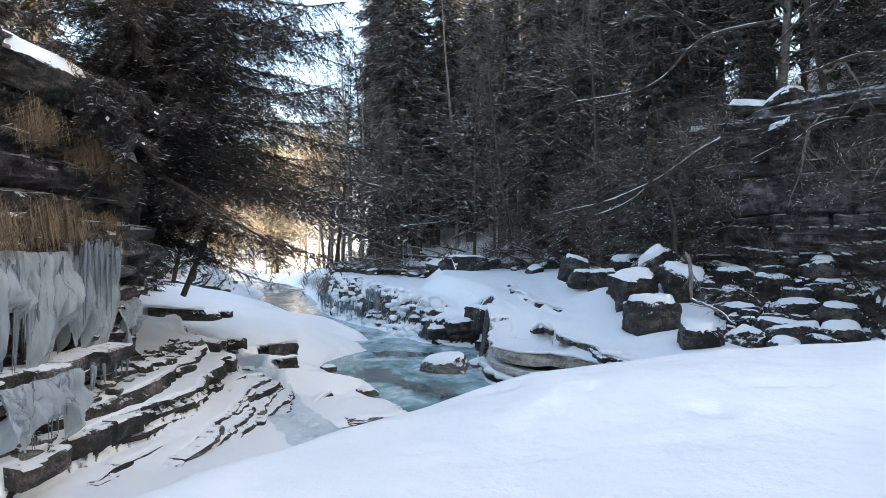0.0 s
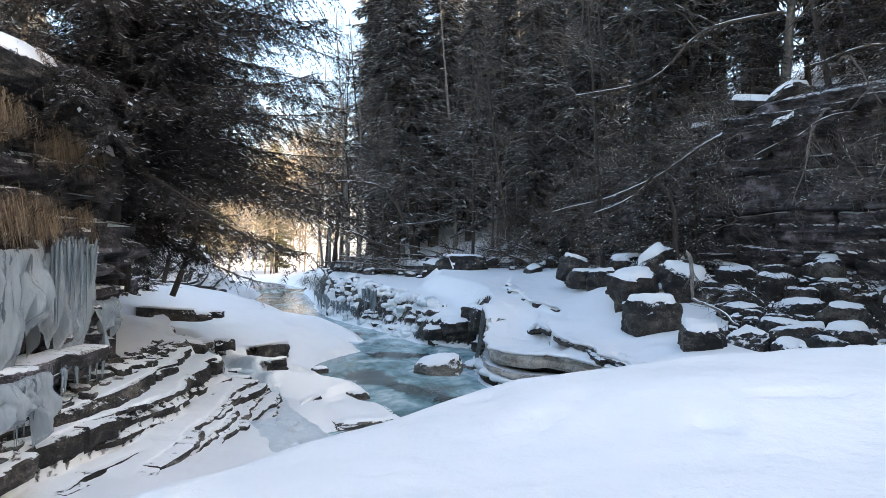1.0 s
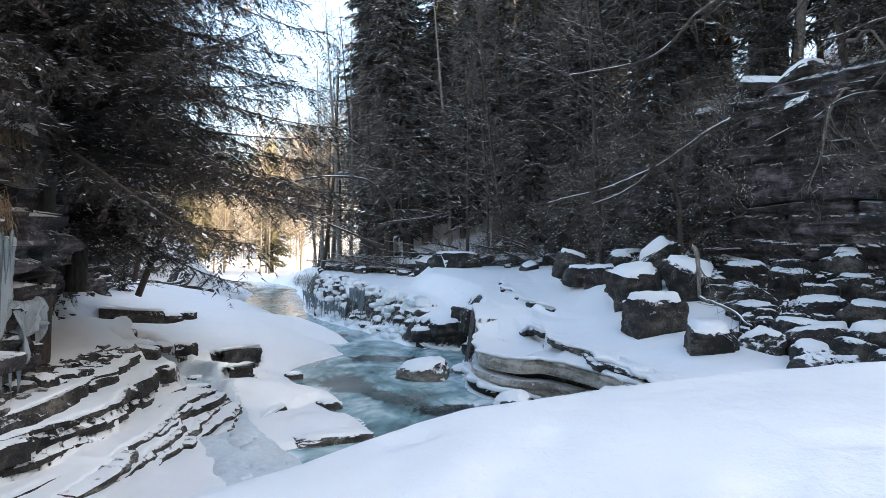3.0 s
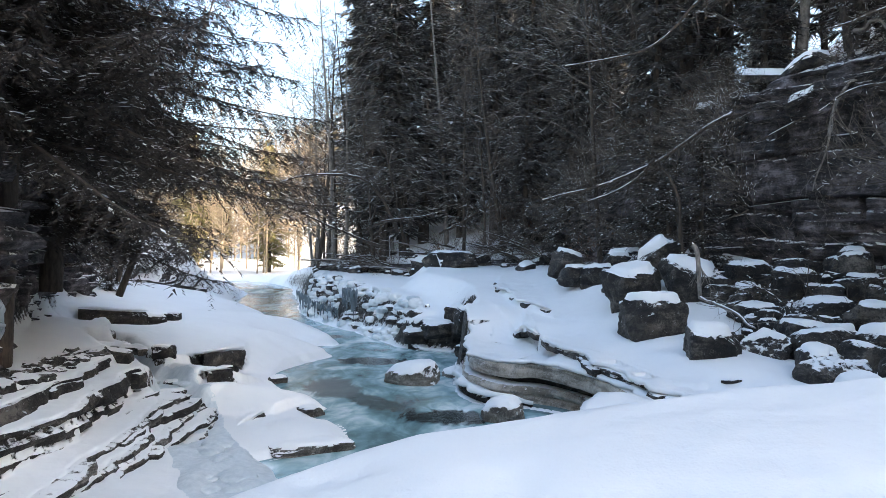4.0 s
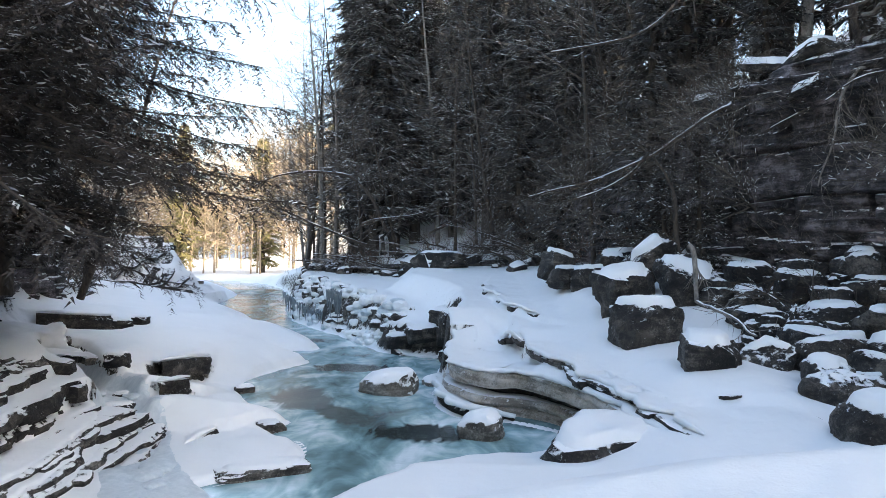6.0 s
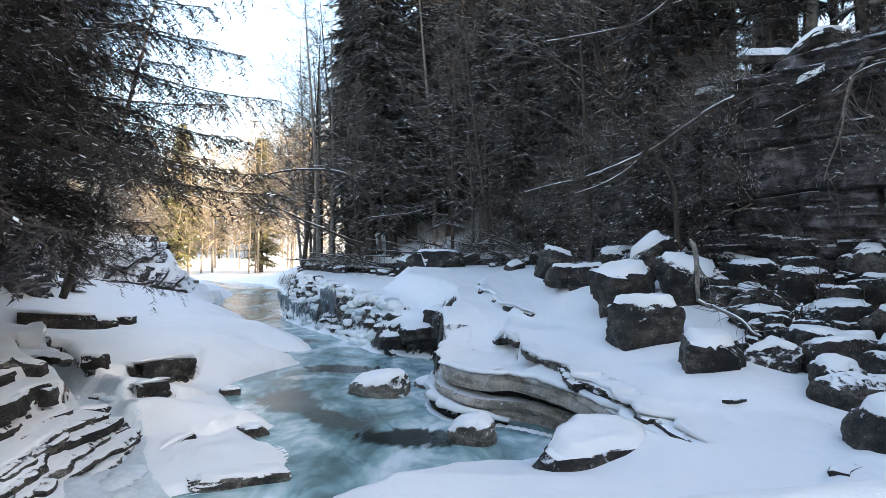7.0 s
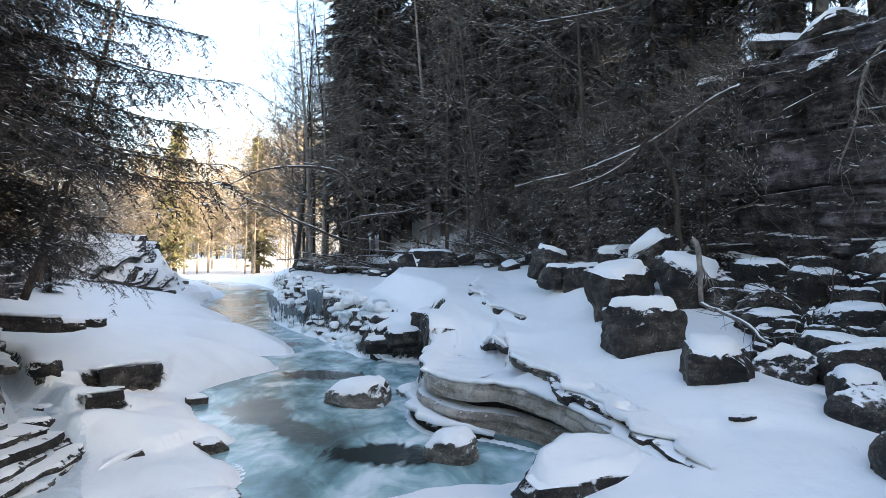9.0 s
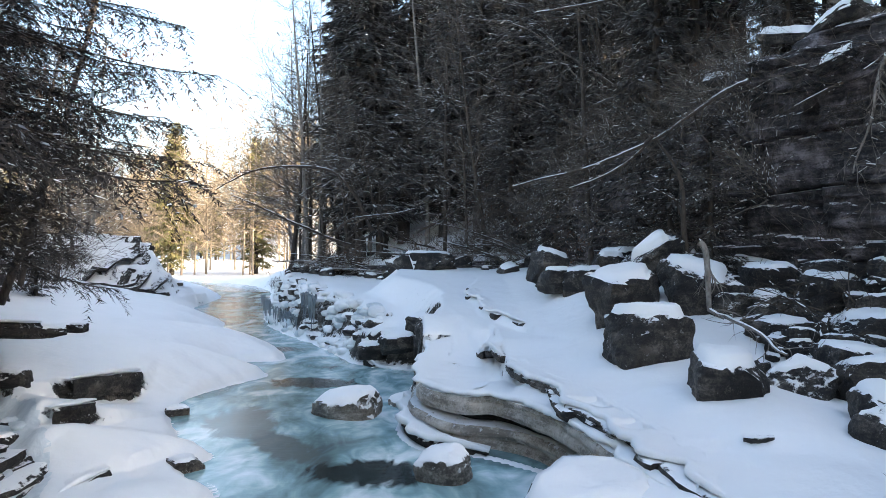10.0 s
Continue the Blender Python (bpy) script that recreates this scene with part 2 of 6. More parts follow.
def inside(px, py, poly):
    r = np.zeros(px.shape, bool)
    n = len(poly)
    for k in range(n):
        (ax, ay), (bx, by) = poly[k], poly[(k + 1) % n]
        if ay == by:
            continue
        c = (ay > py) != (by > py)
        r ^= c & (px < (bx - ax) * (py - ay) / (by - ay) + ax)
    return r


# ---- the plan ----
WATER_Z = 0.1
LEFT_EDGE = [(-1.6, 10.0), (-2.6, 12.4), (-2.2, 13.9), (-0.9, 15.4), (-1.1, 16.3), (-1.7, 17.1), (-1.9, 18.2), (-2.6, 18.9), (-3.3, 20.4), (-3.7, 21.2), (-4.1, 23.5),
             (-3.2, 25.9), (-4.8, 28.0), (-3.5, 28.6), (-4.2, 30.9), (-6.0, 32.4), (-8.2, 33.3), (-8.6, 37.9), (-12.0, 43.9), (-15, 49.5), (-17.5, 61), (-25, 72), (-48, 84), (-95, 96)]
RIGHT_EDGE = [(-0.8, 10.6), (0.3, 12.4), (1.3, 13.9), (2.1, 15.2), (3.1, 15.3), (3.7, 16.5), (4.0, 17.2), (3.1, 18.3), (2.3, 18.7), (1.7, 19.0), (1.3, 20.3), (1.25, 22.4), (1.3, 25.0), (1.45, 27.0), (-0.7, 28.2), (-1.7, 29.9), (-3.9, 33.9),
              (-6.6, 38.6), (-8.6, 44.2), (-10.5, 52), (-15, 66), (-23, 79), (-46, 92), (-95, 104)]
LEFT_CLIFF = [(-7.6, 2.0), (-7.2, 7.5), (-6.95, 10.5), (-6.75, 12.4), (-6.5, 13.9), (-7.6, 15.6), (-9.3, 19), (-11.5, 24), (-14.5, 31), (-20, 38), (-30, 44), (-45, 60)]
RIGHT_CLIFF = [(17, 6), (15.8, 14.5), (13.6, 18.3), (11.7, 21.2), (10.6, 23.3), (9.7, 26.5), (8.3, 31), (5.2, 36.3), (1.0, 40.4), (-3.2, 44.5), (-6.6, 49), (-10, 58), (-14, 70)]
left_edge, right_edge = resample(LEFT_EDGE, 0.15, 0.35, 3), resample(RIGHT_EDGE, 0.15, 0.2, 9)
left_cliff, right_cliff = resample(LEFT_CLIFF, 0.5), resample(RIGHT_CLIFF, 0.5)
river = np.vstack([left_edge[::2], right_edge[::2][::-1]])

BRINK = [(-3.4, -12), (-2.9, 0.0), (-2.0, 3.4), (-1.25, 4.9), (-0.5, 5.85), (0.4, 6.4), (1.5, 6.7), (2.8, 7.0), (3.8, 7.1), (5.0, 7.1), (8, 7.6), (14, 9), (30, 9)]
brink = resample(BRINK, 0.3)


def ground_height(x, y):
    x, y = np.asarray(x, float), np.asarray(y, float)
    near_l, at_l, _ = distance_to(x, y, left_edge[::2])
    near_r, at_r, _ = distance_to(x, y, right_edge[::2])
    wet = inside(x, y, river)
    far = np.minimum(near_l, near_r)
    rough = fbm(x / 1.3, y / 1.3, 21, 4)
    # left bank: a snow shelf, then ledges stepping up to the cliff
    lip = 0.13 * smooth01(near_l / 0.28)
    shelf = np.interp(near_l, [0, 0.3, 0.9, 1.8, 3, 6, 9, 14], [0, 0.14, 0.42, 0.78, 1.05, 1.55, 2.1, 2.7])
    zl = WATER_Z + lip + shelf * (0.42 + 0.58 * smooth01((y - 14.8) / 3.2)) + 0.05 * rough
    for line, drop in LEFT_CRACKS:
        dk, _, sk = distance_to(x, y, line)
        zl = zl - drop * smooth01((0.40 - dk * sk) / 0.3) * np.exp(-np.where(sk < 0, dk, 0) / 0.8) * smooth01((2.5 - dk) / 1.5)
    dc, sc, side = distance_to(x, y, left_cliff)
    out = dc * side
    zone = smooth01((17.6 - y) / 1.2) * smooth01((-2.3 - x) / 0.4)
    steps = 0.20 + 0.03 * rough + 0.02 * np.maximum(y - 11, 0)
    for line, stations, heights, _, _ in LEDGES:
        dk, wk, sk = distance_to(x, y, line)
        tread = np.interp(wk, stations, heights) + 0.05 * np.minimum(dk, 1.5) + 0.02 * rough
        steps = np.where(sk < 0, np.maximum(steps, tread), steps)
    zl = zl * (1 - zone) + steps * zone
    # bedded outcrop at the bend
    d_out = 1 - np.hypot((x + 24.5) / 9.0, (y - 51.5) / 6.5) + 0.16 * fbm(x / 1.8, y / 1.8, 36, 4)
    beds = (5.0 * smooth01(d_out / 0.75) + 0.10 * (x + 20)) / 0.5 + 0.7 * fbm(x / 3, y / 3, 37, 2)
    beds = np.floor(beds) + smooth01((beds - np.floor(beds) - 0.5) / 0.5)
    zl = np.where(d_out > 0, np.maximum(zl, 0.35 + 0.5 * beds + 0.08 * rough), zl)
    # frozen side stream between the ledges and the shelf
    ds, _, _ = distance_to(x, y, np.array(STREAM))
    zl = zl - 0.6 * np.maximum(zl - 0.12, 0) * smooth01((0.65 - ds) / 0.45)
    cliff_top = np.interp(sc, [0, 12, 16, 24, 34, 45, 60, 90], [7.4, 7.4, 5.5, 3.6, 3.2, 4.4, 4.6, 3.0])
    rise = np.minimum(cliff_top - 0.2 + 0.5 * np.maximum(-out - 0.8, 0), 40)
    zl = np.where(out < 0, zl + (rise - zl) * smooth01((-out - 0.15) / 0.55), zl)
    # right bank: tilted terraces
    tu = np.interp(y, [11, 13, 14.6, 16, 19, 24, 27.7, 35, 42, 60], [0.85, 0.98, 1.1, 1.27, 1.50, 2.10, 2.48, 3.0, 3.3, 3.3])
    tu = tu + 0.17 * np.clip(x - 4.2, 0, 2.6) + (0.19 * smooth01((y - 17.6) / 2) - 0.14) * np.clip(x - 6.8, 0, 3) + 0.3 * smooth01((y - 19) / 2) * smooth01((x - 4.6) / 1.2) * smooth01((31 - y) / 4) + 0.06 * rough
    rim, rim_s, rim_z = RIM[:3]
    dk, wk, sk = distance_to(x, y, rim)
    top_line = UPPER[0]
    du, wu, su = distance_to(x, y, top_line)
    rim_top = np.interp(wk, rim_s, rim_z)
    near_pool = (y < 23.3) & (x < 6) & (y > 14.0)
    fade = smooth01((24.6 - y) / 2.6) * smooth01((y - 13.9) / 0.7) * (x < 6)
    above = np.interp(wu, UPPER[1], UPPER[2]) + 0.05
    tu = tu + fade * np.where(su > 0, 1 - smooth01((du - 0.5) / 1.0), 0.0) * (above - tu)
    lower = fade * np.where(su < 0, 1.0, smooth01((0.36 - du) / 0.16))
    tu = tu + lower * (np.minimum(tu, rim_top + 0.04 + 0.08 * np.minimum(dk, 2.5)) - tu)
    off = near_pool & (near_r < 3.2) & (y > 15.1) & ((sk < 0) | (dk < 0.62))
    tu = np.where(off, np.minimum(tu, -0.1), tu)
    mound = smooth01((16.2 - y) / 1.5) * smooth01((4.6 - x) / 1.2)
    tu = tu * (1 - mound) + mound * (0.26 + 0.22 * np.clip(16 - y, 0, 3))
    tl = np.interp(y, [26, 27, 28, 29.5, 31, 34, 40, 46], [0.85, 0.95, 1.2, 1.6, 1.9, 2.15, 2.4, 2.5]) + 0.06 * rough
    edge = 1.45 + 0.25 * fbm(y / 1.1, y * 0, 51, 3) - smooth01((y - 29) / 5) * 2
    low = smooth01((edge + 0.5 - x) / 1.3) * smooth01((y - 24.5) / 0.4)
    zr = tu * (1 - low) + np.minimum(tl, tu) * low
    # thin cracked ledges across the terrace
    for line, drop in CRACKS:
        dk, _, sk = distance_to(x, y, line)
        zr = zr - drop * smooth01((0.1 - dk * sk) / 0.3) * np.exp(-np.where(sk < 0, dk, 0) / 1.1) * (dk < 4)
    # lumpy frozen slope of the ice wall
    wall = smooth01((y - 28.2) / 1.5)
    zr = WATER_Z + 0.05 + (zr - WATER_Z - 0.05) * (smooth01((near_r + 0.2 * fbm(x * 1.7, y * 1.7, 61, 3)) / 1.3) * wall + smooth01((near_r - 0.02) / 0.32) * (1 - wall))
    dr, sr, side_r = distance_to(x, y, right_cliff)
    back = dr * side_r
    zr = zr + np.clip(2.2 - np.abs(back), 0, 2.5) * 0.45 * np.where(back < 0, 1, 0) * smooth01((24 - y) / 4) * smooth01((y - 17) / 3)
    top = np.interp(sr, [0, 10, 18, 20.5, 23, 27, 33, 40, 60], [6.5, 9.0, 9.2, 8.9, 8.5, 8.2, 3.9, 3.2, 2.7])
    steep = np.clip(back - 0.7, 0, np.maximum(8.2 - top, 0) / 1.9) * smooth01((sr - 19.5) / 2) * smooth01((33 - sr) / 5)
    rise = np.minimum(top + 1.9 * steep + 0.5 * np.maximum(back - 1.0 - steep, 0) + 0.35 * rough * smooth01(back), 42)
    zr = np.where(back > 0, zr + (rise - zr) * smooth01((back - 0.6) / 0.8), zr)
    # loose broken rock among the boulders
    scree = smooth01((-0.7 - back) / 0.8) * smooth01((x - 7.7 - 0.28 * (y - 17.6)) / 0.6) * smooth01((y - 17.2) / 0.8) * smooth01((27 - y) / 2)
    zr = zr + scree * (0.55 * np.abs(fbm(x / 0.55, y / 0.55, 81, 3)) + 0.25 * np.abs(fbm(x / 0.22, y / 0.22, 82, 2)) - 0.12)
    z = np.where(near_l < near_r, zl, zr)
    z = np.where(wet, WATER_Z - 0.6 * smooth01(far / 1.0), z)
    # far valley
    valley = smooth01((y - 60) / 25)
    z = np.where(wet, z, z * (1 - valley) + valley * np.minimum(z, 0.7 + 0.02 * far + np.maximum(y - 112, 0) * 0.26))
    # unseen hill added east of and behind the viewer, keeping sun off the gorge
    shade_hill = 9.5 * smooth01((x - 13) / 3) + 0.55 * np.maximum(x - 15, 0)
    z = np.where(y < 13, np.maximum(z, np.minimum(shade_hill, 40) * smooth01((13 - y) / 4)), z)
    # near bank of deep snow: a flat top with a rounded, steep brink
    db, _, side_b = distance_to(x, y, brink)
    ins = db * side_b
    dents = np.maximum(fbm(x / 0.35, y / 0.35, 73, 3) - 0.32, 0)
    zb = 2.53 + 0.08 * np.clip(x, -1, 4.6) - 0.55 * np.maximum(0.3 - ins, 0) ** 1.6 + 0.07 * fbm(x / 1.3, y / 1.3, 71, 4) - 0.16 * dents + 0.20 * smooth01((x + 0.2) / 1.4) * smooth01((y - 4.2) / 1.6) * smooth01((6.5 - x) / 2)
    z = np.where(y < 16, np.maximum(z, zb), z)
    return z


STREAM = [(-8.3, 20.8), (-7.0, 19.2), (-5.7, 18.2), (-4.9, 17.2), (-4.15, 16.2), (-3.65, 15.2), (-3.1, 14.3), (-2.4, 13.3), (-1.8, 12.2)]
# edges where the terrace's beds break off, from near to far: plan points, thickness
EDGES = [
    ([(3.95, 23.2), (3.5, 24.3), (3.2, 25.3), (2.95, 27.2), (2.85, 29.6)], 0.22, 184),
    ([(3.45, 21.0), (3.2, 21.8), (2.95, 22.6)], 0.16, 185),
    ([(6.15, 12.2), (6.95, 12.75), (7.15, 13.7), (6.85, 14.5), (6.1, 15.0)], 0.10, 186),
]
LEFT_EDGES = [
    ([(-5.35, 19.9), (-5.15, 20.4), (-4.9, 21.6), (-4.95, 22.0)], 0.50, 191),
    ([(-4.42, 17.75), (-4.25, 18.1), (-4.1, 18.6)], 0.40, 192),
    ([(-3.1, 15.75), (-3.0, 16.1), (-2.8, 16.6)], 0.5, 193),
    ([(-10.6, 23.3), (-10.0, 23.7), (-9.2, 24.3), (-9.1, 24.7)], 0.5, 194),
    ([(-6.1, 18.3), (-7.35, 19.8), (-9.3, 22.3)], 0.14, 195),
]
CRACKS = [(resample(p, 0.1, 0.22, k), t) for p, t, k in EDGES]
LEFT_CRACKS = [(resample(p[::-1], 0.1, 0.1, k), t) for p, t, k in LEFT_EDGES]


def ledge(points, step, jag, seed, thick, tones):
    """A bedding step: its plan line, stations and heights, thickness and rock."""
    line = resample([p[:2] for p in points], step, jag, seed)
    p = np.array(points, float)
    near = [int(np.argmin(np.hypot(*(line - q[:2]).T))) for q in p]
    s = np.concatenate([[0], np.cumsum(np.hypot(*np.diff(line, axis=0).T))])
    return line, s[near], p[:, 2], thick, tones


# bedding steps below the western cliff: points are x, y and the top's height, from near to far
STACK = [(-5.1, 10.2, 0.02), (-4.75, 11.4, 0.20), (-4.45, 12.1, 0.32), (-4.36, 13.0, 0.52), (-4.45, 14.3, 0.62), (-4.5, 15.5, 0.70), (-4.45, 16.5, 0.72)]
LEDGES = [
    ledge([(-6.8, 9.6, 0.95), (-6.3, 10.9, 1.10), (-5.9, 11.9, 1.26), (-5.6, 12.7, 1.36), (-5.65, 14.2, 1.45), (-6.0, 16.3, 1.55)], 0.1, 0.30, 101, 0.34, 1),
    ledge([(-6.4, 9.6, 0.75), (-5.95, 10.9, 0.92), (-5.6, 11.9, 1.02), (-5.2, 12.8, 1.10), (-4.95, 13.5, 1.14), (-5.2, 14.3, 1.22), (-5.25, 15.3, 1.30), (-5.3, 16.3, 1.32)], 0.1, 0.28, 102, 0.60, 0),
    ledge([(-6.0, 9.6, 0.12), (-5.45, 10.9, 0.26), (-5.0, 12.0, 0.38), (-4.8, 12.9, 0.48), (-4.8, 14.2, 0.66), (-4.85, 15.4, 0.80), (-4.9, 16.4, 0.85)], 0.1, 0.25, 103, 0.28, 1),
] + [ledge([(x + 0.20 * k, y + 0.12 * k, z - 0.115 * k + 0.05) for x, y, z in STACK], 0.09, 0.26, 104 + k, 0.16, 1) for k in range(5)]
# snow-covered outcrop at the bend
OUTCROP = [ledge([(-32, 46.0 - 0.8 * k, 4.9 - 0.55 * k), (-24 + 0.4 * k, 46.0 - 0.75 * k, 4.9 - 0.62 * k), (-20.6 + 0.72 * k, 48.0 - 0.5 * k, 4.5 - 0.54 * k), (-20.0 + 0.75 * k, 51.0, 4.2 - 0.56 * k), (-21.5 + 0.7 * k, 55.0, 3.6 - 0.45 * k)], 0.4, 0.5, 131 + k, 0.30, 0) for k in range(7)]
# carved limestone shelf beside the pool
RIM = ledge([(4.9, 13.8, 1.06), (4.75, 14.5, 1.09), (4.62, 15.0, 1.10), (4.5, 15.5, 1.12), (4.3, 16.3, 1.12), (4.12, 17.0, 1.10), (3.88, 17.75, 1.08), (3.55, 18.45, 1.07), (3.1, 19.05, 1.07), (2.65, 19.15, 1.03), (2.2, 19.6, 1.0),
             (1.84, 20.1, 0.98), (1.65, 20.8, 0.98), (1.6, 21.7, 1.08), (1.62, 22.8, 1.32), (1.6, 23.9, 1.62)], 0.1, 0.09, 121, 0.3, 1)
UPPER = ledge([(5.2, 13.4, 1.2), (5.05, 14.4, 1.27), (4.75, 15.0, 1.29), (4.55, 15.9, 1.31), (4.32, 16.8, 1.34), (4.12, 17.7, 1.38), (4.08, 18.4, 1.42), (3.65, 19.4, 1.46), (3.4, 20.4, 1.5)], 0.1, 0.2, 122, 0.2, 0)
LOW_STEP = ledge([(4.42, 16.3, 0.50), (4.33, 17.0, 0.50), (3.85, 18.2, 0.50), (3.2, 18.85, 0.50), (2.45, 19.05, 0.50), (1.85, 19.75, 0.52), (1.45, 20.7, 0.54), (1.4, 21.6, 0.56), (1.45, 23.0, 0.6)], 0.1, 0.06, 123, 0.2, 1)
FOOT_SLAB = ledge([(3.0, 18.42, 0.20), (2.3, 18.55, 0.30), (1.9, 18.85, 0.33), (1.5, 19.6, 0.34), (1.27, 20.5, 0.34), (1.25, 21.5, 0.36), (1.3, 22.6, 0.38)], 0.1, 0.07, 124, 0.2, 1)


def axis(stretches):
    """Grid lines: each stretch is (start, end, step)."""
    out = []
    for a, b, s in stretches:
        out.extend(np.arange(a, b - 1e-6, s))
    return np.array(out + [stretches[-1][1]])


SHEET = []


def build_ground():
    gx = axis([(-420, -80, 20), (-80, -26, 3), (-26, -14, 0.25), (-14, -10, 0.4), (-10, -7, 0.15), (-7, 6, 0.07), (6, 12, 0.12), (12, 18, 0.4), (18, 60, 3), (60, 400, 20)])
    gy = axis([(-80, -8, 6), (-8, 4, 0.5), (4, 17.5, 0.07), (17.5, 30, 0.1), (30, 56, 0.25), (56, 70, 0.8), (70, 160, 3), (160, 600, 20)])
    X, Y = np.meshgrid(gx, gy)
    Z = ground_height(X, Y)
    v = np.stack([X.ravel(), Y.ravel(), Z.ravel()], 1)
    nx, ny = len(gx), len(gy)
    i = np.arange(nx - 1)[None, :] + nx * np.arange(ny - 1)[:, None]
    f = np.stack([i, i + 1, i + 1 + nx, i + nx], -1).reshape(-1, 4)
    SHEET.extend((gx, gy, Z))
    single("ground", mesh_of("ground", v, f, GROUND), "deep snow over layered limestone gorge floor", "ground", kind="structure")


def build_water():
    gx, gy = axis([(-95, -12, 2.0), (-12, 5, 0.2)]), np.concatenate([np.arange(9, 36, 0.25), np.arange(36, 112, 1.0)])
    X, Y = np.meshgrid(gx, gy)
    near = smooth01((40 - Y) / 20)
    Z = WATER_Z + near * 0.025 * fbm(X / 1.1, Y / 1.4, 91, 2) + 0.25 * smooth01((Y - 62) / 1.5)
    v = np.stack([X.ravel(), Y.ravel(), Z.ravel()], 1)
    nx, ny = len(gx), len(gy)
    i = np.arange(nx - 1)[None, :] + nx * np.arange(ny - 1)[:, None]
    f = np.stack([i, i + 1, i + 1 + nx, i + nx], -1).reshape(-1, 4)
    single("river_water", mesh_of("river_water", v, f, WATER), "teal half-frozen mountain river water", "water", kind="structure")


build_ground()
build_water()


def cliff_wall(name, line, foot, top, seed, label, inward, panel=None):
    """A layered rock face along a plan line; foot and top give heights by station."""
    s = np.concatenate([[0], np.cumsum(np.linalg.norm(np.diff(line, axis=0), axis=1))])
    st = np.arange(0, s[-1], 0.14)
    lx, ly = np.interp(st, s, line[:, 0]), np.interp(st, s, line[:, 1])
    tx, ty = np.gradient(lx), np.gradient(ly)
    ln = np.hypot(tx, ty)
    nx_, ny_ = inward * -ty / ln, inward * tx / ln        # points out of the rock
    rows = 80 if panel is None else 110
    u = np.linspace(0, 1, rows)
    S, U = np.meshgrid(st, u)
    zf, zt = np.interp(st, *foot), np.interp(st, *top)
    Z = zf[None] + U * (zt - zf)[None]
    zz = Z + 0.25 * fbm(S / 4, S * 0, seed + 3, 2)
    lay = np.floor(zz / 0.42 + 0.6 * np.sin(zz * 1.7))
    col = np.floor(S / 1.1 + hash2(lay, lay * 0, seed) * 7)
    off = 0.45 * (hash2(lay, lay * 0 + 3, seed + 1) - 0.5) + 0.48 * (hash2(col, lay, seed + 2) - 0.5)
    off += np.minimum(0.25 * hash2(np.floor(S / 2.3), np.floor(zz / 1.9), seed + 5), 1) - 0.5 * (np.mod(zz + 0.3 * hash2(np.floor(S / 3), S * 0, seed), 1.7) < 0.16)
    off += 0.5 * fbm(S / 3.5, Z / 2.5, seed + 7, 3) + 0.16 * fbm(S / 0.35, Z / 0.2, seed + 9, 3) + 0.25 * (hash2(np.floor(S / 0.55 + 3 * hash2(lay, lay, seed)), np.floor(zz / 0.21), seed + 8) - 0.5)
    if panel:
        # a smooth upper wall of large flat blocks over thin projecting beds
        lo, hi = panel
        k = smooth01((Z - lo) / 0.3) * smooth01((hi - Z) / 0.6)
        bz = np.floor((Z + 0.25 * fbm(S / 5, S * 0, seed + 21, 2)) / 1.35)
        bs = np.floor(S / 2.3 + hash2(bz, bz * 0, seed + 22) * 5)
        joint = np.abs(np.mod(S / 2.3 + hash2(bz, bz * 0, seed + 22) * 5, 1.0) - 0.5) > 0.475
        seam = np.mod((Z + 0.25 * fbm(S / 5, S * 0, seed + 21, 2)) / 1.35, 1.0) < 0.05
        flat = 0.38 * (hash2(bs, bz, seed + 23) - 0.5) - 0.22 * (joint | seam) + 0.07 * fbm(S / 0.5, Z / 0.3, seed + 24, 4)
        step = np.floor((zz - lo) / 0.30)
        thin = 0.55 * (hash2(step, step * 0, seed + 25) - 0.35) + 0.22 * (hash2(np.floor(S / 0.9 + 4 * hash2(step, step, seed)), step, seed + 26) - 0.5) + 0.10 * fbm(S / 0.4, Z / 0.15, seed + 27, 3)
        off = off * 0.2 + k * flat * 1.3 + (1 - k) * thin * 1.25
    off -= 0.3 * np.exp(-((Z - zf[None] - 0.5) / 0.5) ** 2)      # hollow at the foot
    off -= 1.2 * smooth01((U - 0.9) / 0.1)
    X = lx[None] + nx_[None] * off
    Y = ly[None] + ny_[None] * off
    v = np.stack([X.ravel(), Y.ravel(), Z.ravel()], 1)
    n = len(st)
    i = np.arange(n - 1)[None, :] + n * np.arange(rows - 1)[:, None]
    f = np.stack([i, i + 1, i + 1 + n, i + n], -1).reshape(-1, 4)
    me = mesh_of(name, v, f, CLIFF)
    me.shade_flat()
    return single(name, me, label, "cliff", kind="structure")


cliff_wall("cliff_west", left_cliff, ([0, 7, 12, 24, 40, 52, 100], [0.6, 0.9, 1.4, 1.6, 1.5, 1.5, 1.5]), ([0, 12, 15, 22, 34, 45, 60, 90], [7.6, 7.7, 6.3, 3.9, 3.4, 4.4, 5.0, 5.0]), 200,
           "undercut layered grey limestone cliff hung with ice", -1)
cliff_wall("cliff_east", right_cliff, ([0, 10, 16, 24, 31, 40, 70], [1.6, 2.0, 3.0, 2.9, 2.7, 3.0, 2.2]), ([0, 12, 18, 20.5, 23, 27, 33, 40, 70], [7.4, 9.3, 9.5, 9.2, 8.8, 8.4, 3.7, 3.2, 2.5]), 300,
           "tall layered grey limestone cliff streaked with stains", 1, (4.5, 7.9))


# ---- rocks ----
from mathutils.bvhtree import BVHTree


